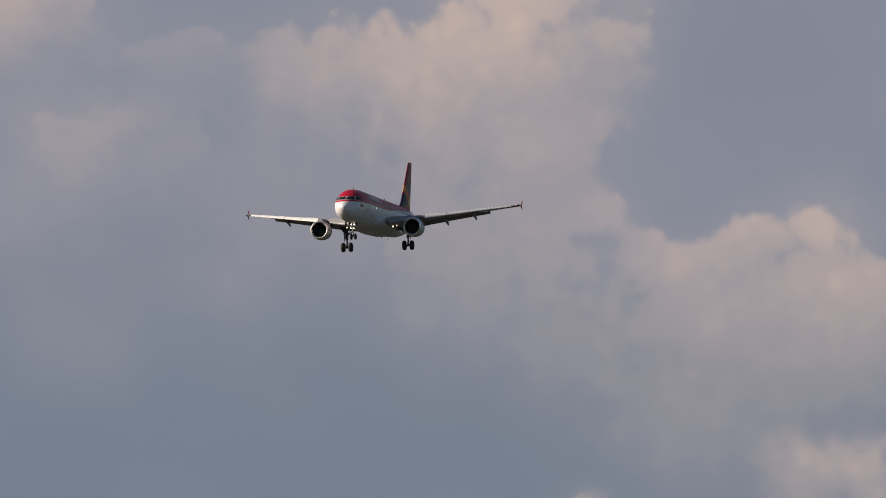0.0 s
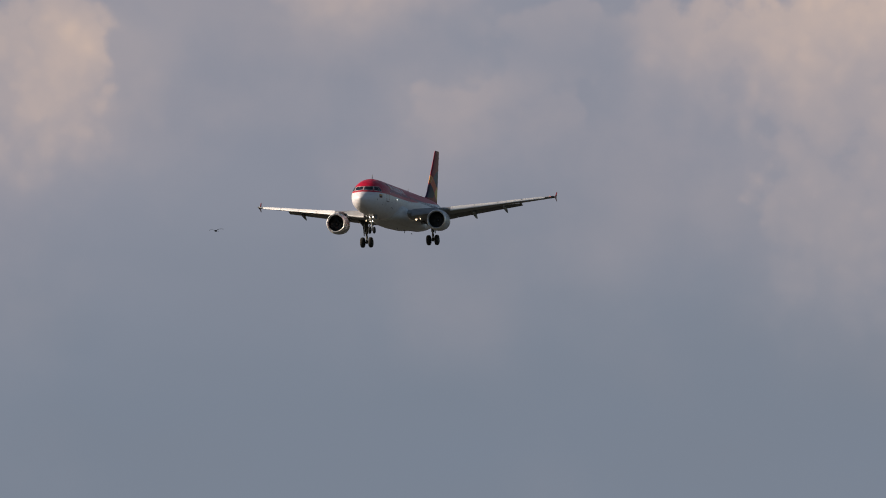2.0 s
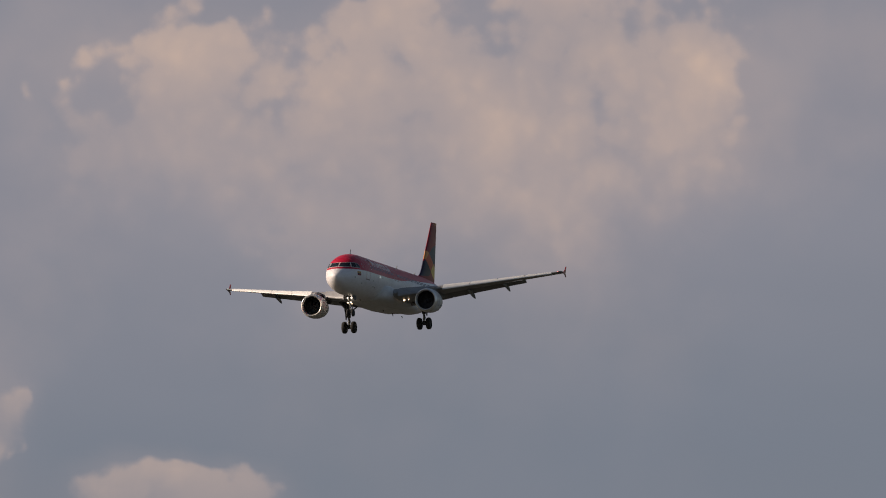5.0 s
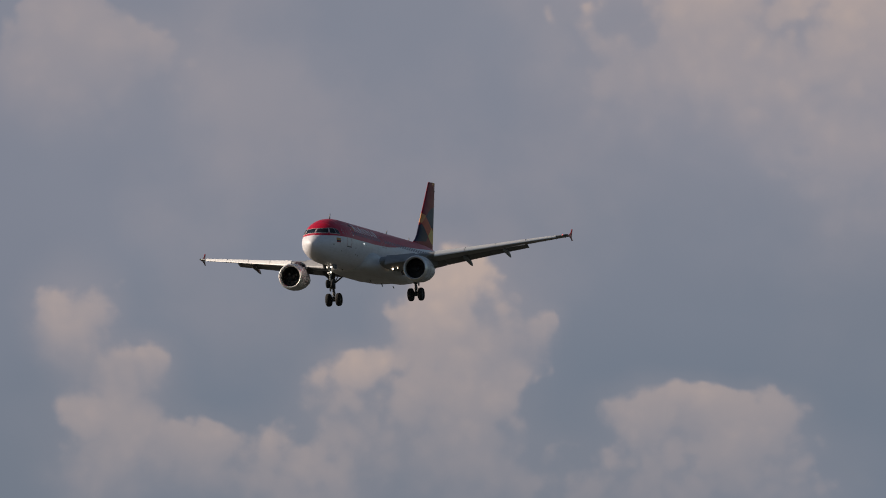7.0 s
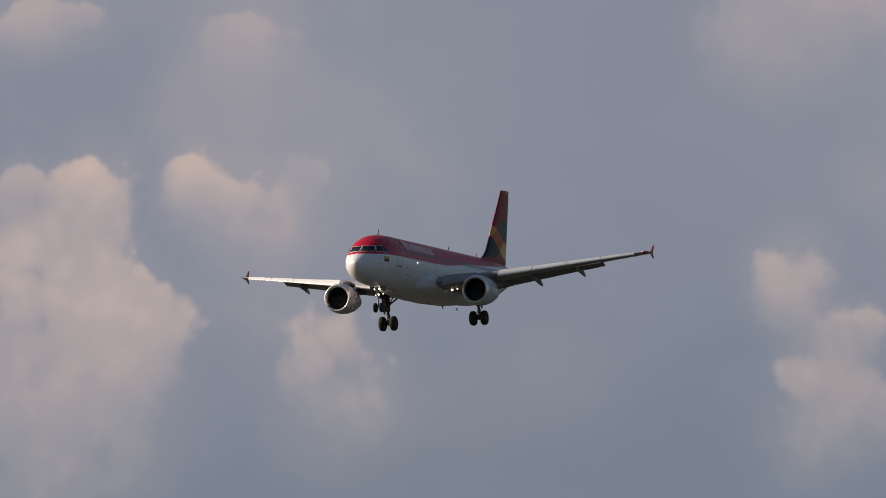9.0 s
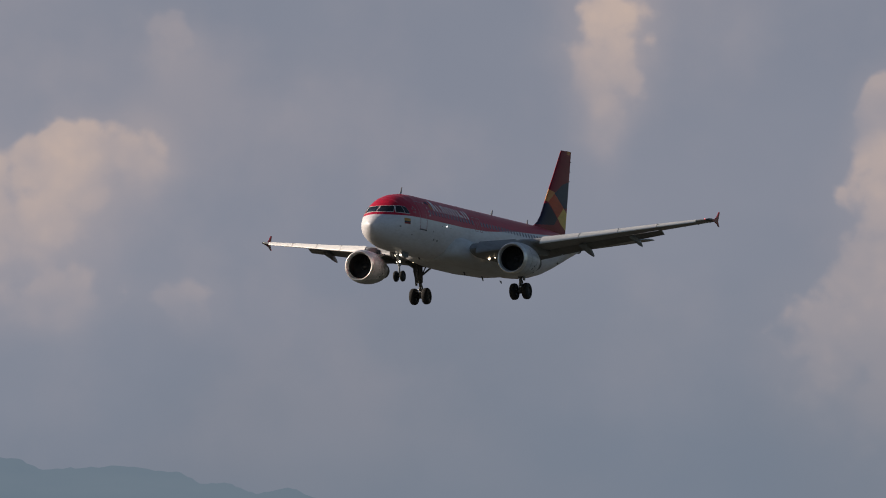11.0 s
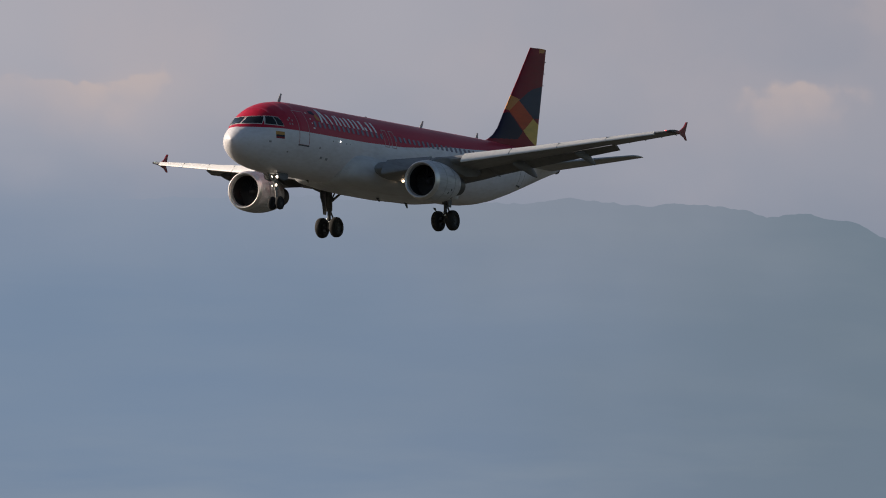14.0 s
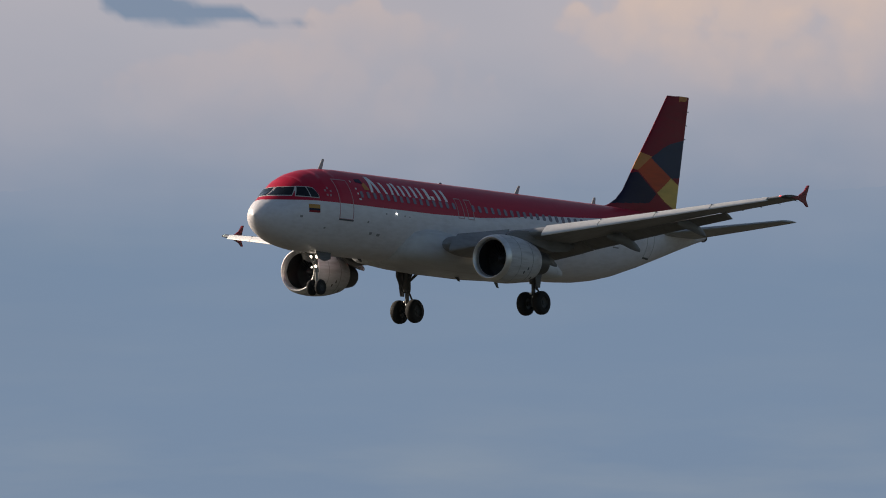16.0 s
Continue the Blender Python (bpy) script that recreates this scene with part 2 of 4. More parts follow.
def section(side, x, le, chord, z, thick, inc, end=1.0, start=0.0):
    a = radians(inc)
    ring = []
    for c, h in foil(thick, start=start, end=end):
        ds, dz = c * chord, h * chord
        ring.append(at(side * x, le + ds * math.cos(a) + dz * math.sin(a), z - ds * math.sin(a) + dz * math.cos(a)))
    return ring


def build_wing(side):
    tip = NAV_RED if side < 0 else NAV_GREEN
    rings = []
    for x, end in ((1.2, .80), (2.0, .80), (3.5, .79), (5, .78), (6.4, .78), (8, .78), (9.5, .78), (11, .78), (12.3, .78), (13.2, .78), (13.21, 1), (14.2, 1), (15.2, 1), (16.2, 1), (16.8, 1)):
        rings.append(section(side, x, *wing_at(x), end=end))
    v, f = loft(rings)
    wing = mesh_object("wing", v, f, WING_GREY, airliner, "grey metal wing")
    # slats, drooped ahead of the leading edge
    for a, b in ((2.75, 5.0), (6.65, 9.0), (9.04, 11.4), (11.44, 13.8), (13.84, 16.2)):
        rings = []
        for x in np.linspace(a, b, 5):
            le, ch, z, th, inc = wing_at(x)
            ring = []
            t = radians(27)
            for c, h in foil(th * 1.05, n=9, end=0.125):
                ds, dz = (c - .09) * ch, h * ch
                ring.append(at(side * x, le + 0.022 * ch + ds * math.cos(t), z - 0.012 * ch + dz * math.cos(t) + ds * math.sin(t)))
            rings.append(ring)
        v, f = loft(rings)
        # the inner slat's darker grey stands in for the fuselage's shadow on it
        mesh_object("slat", v, f, WING_GREY if a < 5 else METAL_SLAT, wing, "inner slat, painted darker for the fuselage's shadow" if a < 5 else "pale leading-edge slat")
    # flaps, lowered
    for a, b, hang in ((2.15, 6.38, 22), (6.42, 13.4, 22)):
        rings = []
        for x in np.linspace(a, b, 6):
            le, ch, z, th, inc = wing_at(x)
            fc = ch * 0.27 if x > 6.3 else 1.25
            rings.append(section(side, x, le + 0.80 * ch if x > 6.3 else le + ch * 0.82, fc, z - 0.022 * ch - 0.02, 0.15, hang))
        v, f = loft(rings)
        mesh_object("flap", v, f, FLAP_GREY, wing, "lowered trailing-edge flap")
    # flap track fairings
    for x, size in ((4.35, 0.9), (8.3, 1.0), (11.6, 0.85)):
        le, ch, z, th, inc = wing_at(x)
        rings = []
        for k in range(11):
            u = k / 10
            r = 0.24 * size * math.sin(math.pi * min(max(u, 0.02), 0.975) ** 1.15) ** 0.5
            s = le + ch * 0.52 + u * 2.75 * size
            zz = z - 0.07 * ch - 0.12 - 0.04 * u - max(0, u - 0.45) ** 1.3 * 0.95 * size
            rings.append([at(side * x + r * 0.62 * math.sin(2 * math.pi * q / 12), s, zz + r * 1.25 * math.cos(2 * math.pi * q / 12)) for q in range(12)])
        v, f = loft(rings)
        mesh_object("flap_track_fairing", v, f, FLAP_GREY, wing)
    # wing tip and its fence
    le, ch, z, th, inc = wing_at(16.8)
    rings = [section(side, 16.8 + d, le + g, ch * q, z + d * .2, th, inc) for d, g, q in ((0.0, -.01, 1.02), (0.12, 0.05, .97), (0.2, .2, .8))]
    v, f = loft(rings)
    tipcap = mesh_object("wing_tip", v, f, DARK_METAL, wing, "dark grey wing tip")
    outline = [(0.50, 0.0), (1.10, .09), (1.60, .36), (1.88, .66), (2.00, .67), (1.74, .0), (1.92, -.38), (1.83, -.39), (1.58, -.22), (1.1, -.08)]
    va = [at(side * 17.0, le + a, z + 0.02 + b) for a, b in outline]
    vb = [at(side * (17.05 + 0.05 * abs(b)), le + a, z + 0.02 + b) for a, b in outline]
    v, f = loft([va, vb])
    mesh_object("wing_tip_fence", v, f, RED_FENCE, wing, "red wing tip fence")
    v, f = revolve([(-.01, .02), (.03, .06), (.1, .065), (.2, .03)], at(side * 16.72, le - 0.02, z + .03), n=10)
    mesh_object("navigation_light", v, f, tip, wing, "glowing navigation light")
    # small dark fittings on the slats' upper edge
    for x in (9.02, 11.42, 13.82):
        le, ch, z, th, inc = wing_at(x)
        v, f = box(at(side * x, le + .05 * ch, z + .045 * ch), (.05, .16, .05), .015)
        mesh_object("slat_fitting", v, f, DARK_LINE, wing)
    # static wicks along the trailing edge
    for x in (13.9, 14.8, 15.7, 16.5):
        le, ch, z, th, inc = wing_at(x)
        v, f = tube(at(side * x, le + ch - .03, z), at(side * x, le + ch + .16, z - .01), .014, n=6)
        mesh_object("static_wick", v, f, BLACK, wing)
    return wing


DARK_SEAM = paint("seam_paint", (0.30, 0.30, 0.30, 1), 0.5)
METAL_SLAT = paint("slat_metal", (0.80, 0.79, 0.78, 1), 0.35, dirt=0.22, dirt_colour=(0.42, 0.40, 0.38, 1))
FLAP_GREY = paint("flap_paint", (0.20, 0.20, 0.205, 1), 0.5, dirt=0.5, dirt_colour=(0.08, 0.075, 0.07, 1))
RED_FENCE = paint("fence_red", (0.24, 0.013, 0.022, 1), 0.35, dirt=0.2)


def build_engine(side):
    c = at(side * 5.75, 11.35, -2.08)
    outer = [(0.28, 1.115), (0.55, 1.15), (0.95, 1.17), (1.4, 1.165), (1.9, 1.12), (2.4, 1.04), (2.8, .95), (3.1, .87), (3.1, .83), (2.8, .84), (2.4, .85)]
    v, f = revolve(outer, c, 48)
    cowl = mesh_object("engine_cowl", v, f, COWL, airliner, "grey-white engine cowl, weathered")
    for a, r in ((1.02, 1.1705), (2.08, 1.0955)):
        v, f = revolve([(a - .02, r - .03), (a - .018, r + .004), (a + .018, r + .001), (a + .02, r - .03)], c, 48)
        mesh_object("cowl_seam", v, f, DARK_SEAM, cowl)
    for a, ang in ((1.5, 215), (1.75, 205), (2.5, 235)):
        o = Vector((math.cos(radians(ang)), 0, math.sin(radians(ang))))
        p = c + Vector((0, -a, 0)) + o * (float(np.interp(a, [1.4, 1.9, 2.4, 2.8], [1.165, 1.12, 1.04, .95])) - .01)
        v, f = box(p, (.09, .16, .06), .02, o.to_track_quat("Z", "Y").to_matrix().to_4x4())
        mesh_object("cowl_vent", v, f, DARK_LINE, cowl)
    lip = [(0.3, .865), (0.12, .90), (0.03, .945), (0.0, .99), (0.03, 1.035), (0.12, 1.08), (0.285, 1.118)]
    v, f = revolve(lip, c, 48)
    mesh_object("inlet_lip", v, f, METAL, cowl, "bright bare-metal intake ring")
    v, f = revolve([(0.29, .868), (0.7, .86), (1.25, .87), (1.32, .5), (1.32, .05)], c, 48)
    mesh_object("inlet_duct", v, f, BLACK, cowl, "dark intake duct")
    q = []
    for r, tw in ((0.24, 25), (0.55, 42), (0.85, 58)):
        w, t = 0.075 + 0.04 * r, radians(tw)
        d = Vector((0, math.cos(t) * w, math.sin(t) * w))
        m = Vector((r, 0, 0))
        up = Vector((0, 0, .012))
        q.append([m - d, m + d, m + d + up, m - d + up])
    v, f = loft(q)
    blade = mesh_object("fan_blade", v, f, DARK_METAL, cowl, "dark metal fan blade")
    hub = Matrix.Translation(c + Vector((0, -1.12, 0)))
    blade.matrix_basis = hub
    for k in range(1, 30):
        share("fan_blade", blade, cowl, hub @ Matrix.Rotation(2 * math.pi * k / 30, 4, "Y"))
    v, f = revolve([(0.74, 0.005), (0.8, .08), (0.92, .17), (1.07, .235), (1.22, .26)], c, 24)
    mesh_object("spinner", v, f, DARK_METAL, cowl, "dark spinner cone")
    v, f = revolve([(2.4, .74), (3.0, .72), (3.7, .63), (4.25, .52), (4.23, .48), (3.9, .48), (3.9, .34), (4.2, .27), (4.6, .1), (4.7, .01)], c, 32)
    mesh_object("exhaust_nozzle", v, f, DARK_METAL, cowl, "dark burnt exhaust nozzle")
    # strake on the inboard side and a vent mast below
    a = radians(40)
    p = c + Vector((-side * math.cos(a) * 1.2, -.9, math.sin(a) * 1.14))
    o = Vector((-side * math.cos(a), 0, math.sin(a)))
    v, f = loft([[p, p + Vector((0, -1.1, 0)), p + Vector((0, -1.0, 0)) + o * .32, p + Vector((0, -.5, 0)) + o * .2], [q + Vector((0, 0, .03)) for q in (p, p + Vector((0, -1.1, 0)), p + Vector((0, -1.0, 0)) + o * .32, p + Vector((0, -.5, 0)) + o * .2)]])
    mesh_object("strake", v, f, COWL, cowl)
    # pylon
    rings = []
    for s, lo, hi, w in ((12.7, -.98, -.86, .06), (13.3, -1.0, -.62, .2), (14.6, -1.2, -.55, .24), (16.2, -1.5, -.75, .22), (17.6, -1.35, -.95, .12), (18.3, -1.15, -1.0, .03)):
        rings.append([at(side * 5.75 + dx * w, s, z) for dx, z in ((-1, lo), (1, lo), (1, hi - .05), (.6, hi), (-.6, hi), (-1, hi - .05))])
    v, f = loft(rings)
    mesh_object("pylon", v, f, FLAP_GREY, airliner, "grey engine pylon")


def build_tail():
    # fin, with the coloured facets of its livery on both faces
    le_z, le_s = [1.7, 2.02, 2.2, 2.5, 2.95, 3.5, 4.45, 6.0, 8.03], [28.1, 28.7, 29.3, 29.9, 30.45, 30.87, 31.58, 32.82, 34.36]
    te = lambda z: 34.95 + (z - 1.9) * 0.205
    nu, nv = 120, 150

    facets = [(3, [(.48, 1.02), (.93, 1.02), (.9, .965), (.54, .955)]), (5, [(.61, .61), (1.1, .67), (1.1, .36), (.81, .34), (.64, .38), (.23, .48), (.44, .57)]),
              (3, [(-.1, .53), (.24, .49), (.07, .37), (-.1, .40)]), (2, [(.24, .49), (.64, .38), (.80, .34), (.57, .21), (.07, .37)]),
              (4, [(.80, .34), (1.1, .27), (1.1, .07), (.79, .14), (.57, .21)]), (0, [(-.1, .34), (.09, .355), (.56, .20), (.5, .12), (-.1, .08)])]

    def colour(u, v):
        """Paint at chord share u and height share v of the fin: the facet round that place, or crimson."""
        for m, ring in facets:
            inside = False
            for (x0, y0), (x1, y1) in zip(ring, ring[1:] + ring[:1]):
                if (y0 > v) != (y1 > v) and u < x0 + (v - y0) / (y1 - y0) * (x1 - x0):
                    inside = not inside
            if inside:
                return m
        return 1
    verts, faces, index = [], [], []
    for side in (-1, 1):
        o = len(verts)
        for j in range(nv + 1):
            v = j / nv
            z = 1.7 + (8.03 - 1.7) * v
            a, b = float(np.interp(z, le_z, le_s)), te(z)
            for i in range(nu + 1):
                u = i / nu
                half = 5 * 0.1 * (0.2969 * math.sqrt(u) - 0.126 * u - 0.3516 * u * u + 0.2843 * u ** 3 - 0.1036 * u ** 4) * min(b - a, 4.6)
                verts.append(at(side * half, a + (b - a) * u, z + (0.0 if v < 1 else -0.10 * (1 - u) ** 3)))
        for j in range(nv):
            for i in range(nu):
                p = o + j * (nu + 1) + i
                faces.append((p, p + 1, p + nu + 2, p + nu + 1))
                index.append(colour((i + .5) / nu, (j + .5) / nv))
    n1 = (nu + 1) * (nv + 1)
    for i in range(nu):
        p = nv * (nu + 1) + i
        faces.append((p, p + 1, p + 1 + n1, p + n1))
        index.append(1)
    fin = mesh_object("tail_fin", verts, faces, [NAVY, CRIMSON, ORANGE, AMBER, YELLOW, DEEP_BLUE], airliner, "tail fin in navy, crimson, orange and yellow facets", index)
    for z in (7.3, 6.6, 5.9):
        v, f = tube(at(0, te(z) - .02, z), at(0, te(z) + .11, z), .022, n=6)
        mesh_object("static_wick", v, f, BLACK, fin)
    for side in (-1, 1):
        rings = []
        for x, le, ch, z in ((0.3, 31.7, 4.4, .82), (1.0, 32.15, 3.95, .88), (3.5, 33.65, 2.75, 1.14), (5.6, 34.9, 1.75, 1.37), (6.1, 35.25, 1.42, 1.43), (6.22, 35.6, 1.0, 1.45)):
            rings.append(section(side, x, le, ch, z, 0.085, -1.2))
        v, f = loft(rings)
        mesh_object("tailplane", v, f, GREY, airliner, "grey tailplane")
    v, f = revolve([(0, .22), (.05, .2), (.12, .16), (.12, .02)], at(0, 37.42, 1.1), 16)
    mesh_object("exhaust_outlet", v, f, DARK_METAL, airliner)


TYRE_MAIN = [(-.215, .30), (-.21, .42), (-.19, .51), (-.14, .56), (-.05, .583), (.05, .583), (.14, .56), (.19, .51), (.21, .42), (.215, .30)]


def wheel(x, s, z, scale, parent, sx=1.0):
    prof = [(a * scale * sx, r * scale) for a, r in TYRE_MAIN]
    v, f = revolve(prof, at(x, s, z), 28, axis="X")
    t = mesh_object("tyre", v, f, TYRE, parent, "black rubber tyre")
    rim = [(-.19, .31), (-.14, .27), (-.12, .12), (-.16, .08), (-.16, .01), (.16, .01), (.16, .08), (.12, .12), (.14, .27), (.19, .31)]
    v, f = revolve([(a * scale * sx, r * scale) for a, r in rim], at(x, s, z), 20, axis="X")
    mesh_object("rim", v, f, RIM, t, "dark metal rim")


def build_main_gear(side):
    x, s = side * 3.8, 17.65
    v, f = join(tube(at(x, s - .05, -1.0), at(x, s, -2.75), .19), tube(at(x, s, -2.6), at(x, s, -3.72), .10),
                tube(at(x, s - .02, -2.62), at(x, s - .02, -2.82), .19), tube(at(x, s, -3.5), at(x, s, -3.9), .14))
    leg = mesh_object("main_gear_leg", v, f, STRUT, airliner, "oily grey main landing gear leg")
    v, f = join(tube(at(x - side * .1, s, -2.3), at(x - side * 1.5, s, -1.3), .07), tube(at(x - side * .1, s, -2.3), at(x - side * .8, s - .3, -1.3), .045))
    mesh_object("side_stay", v, f, STRUT, leg)
    v, f = join(tube(at(x, s + .12, -2.75), at(x, s + .42, -3.15), .045), tube(at(x, s + .42, -3.15), at(x, s + .12, -3.55), .045))
    mesh_object("torque_link", v, f, STRUT, leg)
    v, f = tube(at(x - .62, s, -3.75), at(x + .62, s, -3.75), .075)
    mesh_object("axle", v, f, DARK_METAL, leg)
    for d in (-.465, .465):
        wheel(x + d, s, -3.75, 1.0, leg)
    # leg door on the outboard side
    o = x + side * .26
    outline = [(s - .55, -1.15), (s + .55, -1.15), (s + .5, -1.9), (s + .22, -2.5), (s + .12, -3.0), (s - .16, -3.0), (s - .28, -2.4), (s - .5, -2.05)]
    va, vb = [at(o, a, b) for a, b in outline], [at(o + side * .05, a, b) for a, b in outline]
    v, f = loft([va, vb])
    mesh_object("leg_door", v, f, DOOR_DARK, leg, "dark grey gear leg door")
    for z, d in ((-3.28, .05), (-3.45, -.06)):
        v, f = revolve([(-.05, .01), (-.04, .05), (.02, .05)], at(x + d, s - .14, z), 10)
        mesh_object("brake_fitting", v, f, METAL, leg)


def build_nose_gear():
    s = 5.15
    v, f = join(tube(at(0, s - .1, -1.6), at(0, s, -2.85), .10), tube(at(0, s, -2.7), at(0, s + .02, -3.68), .065), tube(at(0, s, -2.75), at(0, s, -2.92), .13))
    leg = mesh_object("nose_gear_leg", v, f, STRUT_WHITE, airliner, "pale nose landing gear leg")
    v, f = tube(at(0, s, -2.7), at(0, s - 1.0, -1.9), .05)
    mesh_object("drag_brace", v, f, STRUT_WHITE, leg)
    v, f = tube(at(-.34, s, -3.65), at(.34, s, -3.65), .05)
    mesh_object("axle", v, f, DARK_METAL, leg)
    for d in (-.25, .25):
        wheel(d, s, -3.65, .65, leg, 0.8)
    for dx, z, r in ((-.18, -2.2, .085), (.18, -2.2, .085), (-.12, -2.66, .075), (.12, -2.7, .04)):
        v, f = join(tube(at(dx, s - .12, z), at(0, s, z), .03, n=8), revolve([(.0, r + .02), (.12, r * .8), (.16, .02)], at(dx, s - .2, z), 16))
        mount = mesh_object("lamp_housing", v, f, STRUT, leg)
        v, f = revolve([(-.07, .004), (-.055, r * .5), (-.03, r * .85), (.0, r)], at(dx, s - .2, z), 16)
        mesh_object("lamp_lens", v, f, LAMP, mount, "lit landing lamp")
    for side in (-1, 1):
        outline = [(4.5, -1.9), (5.7, -1.95), (5.65, -2.3), (5.2, -2.42), (4.7, -2.3)]
        va, vb = [at(side * .42, a, b) for a, b in outline], [at(side * (.46 + .05 * (-1.9 - b)), a, b) for a, b in outline]
        v, f = loft([va, vb])
        mesh_object("nose_gear_door", v, f, DOOR_DARK, airliner, "open dark grey gear door")


DOOR_DARK = paint("gear_door_paint", (0.14, 0.14, 0.145, 1), 0.5, dirt=0.5, grain=3)
STRUT_WHITE = paint("pale_strut", (0.30, 0.30, 0.29, 1), 0.45, dirt=0.5, grain=4)


def build_lamps():
    for side in (-1, 1):
        for x, s, z, r, m in ((2.62, 14.9, -1.66, .095, LAMP_DIM), (3.1, 14.8, -1.62, .05, LAMP_DIM)):
            v, f = revolve([(.0, r + .02), (.16, r * .8), (.24, .02)], at(side * x, s, z), 14)
            housing = mesh_object("landing_light", v, f, STRUT, airliner)
            v, f = revolve([(-.06, .004), (-.05, r * .5), (0, r)], at(side * x, s, z), 14)
            mesh_object("lamp_lens", v, f, m, housing, "lit landing lamp")
        p = skin(8.95, side * crown_angle(8.95, .05), .0)
        v, f = revolve([(-.02, .045), (.02, .04), (.03, .004)], p, 12, axis="X") if side > 0 else revolve([(.02, .045), (-.02, .04), (-.03, .004)], p, 12, axis="X")
        mesh_object("scan_light", v, f, SCAN, airliner, "lit wing inspection lamp")
    for s, z, h, sw in ((5.25, 2.04, .52, .2), (21.3, 2.06, .45, .2), (27.8, 2.06, .36, .05)):
        va = [at(-.02, s, z - .03), at(-.02, s + .32, z - .03), at(-.012, s + .32 + sw, z + h), at(-.012, s + .16 + sw, z + h)]
        v, f = loft([va, [Vector((-p.x, p.y, p.z)) for p in va]])
        mesh_object("blade_antenna", v, f, GREY, airliner, "grey blade antenna")
    for s, h in ((8.4, .1), (16.4, .14), (19.6, .24), (22.9, .12)):
        z = -2.07 if s < 10 else -2.4
        va = [at(-.02, s, z + .06), at(-.02, s + .3, z + .06), at(-.012, s + .42, z - h), at(-.012, s + .28, z - h)]
        v, f = loft([va, [Vector((-p.x, p.y, p.z)) for p in va]])
        mesh_object("belly_antenna", v, f, DARK_METAL, airliner)
    v, f = revolve([(-.10, .01), (-.07, .06), (0, .085), (.07, .06), (.10, .01)], at(0, 15.2, 2.08), 12)
    mesh_object("beacon", v, f, DARK_METAL, airliner, "dark beacon housing")


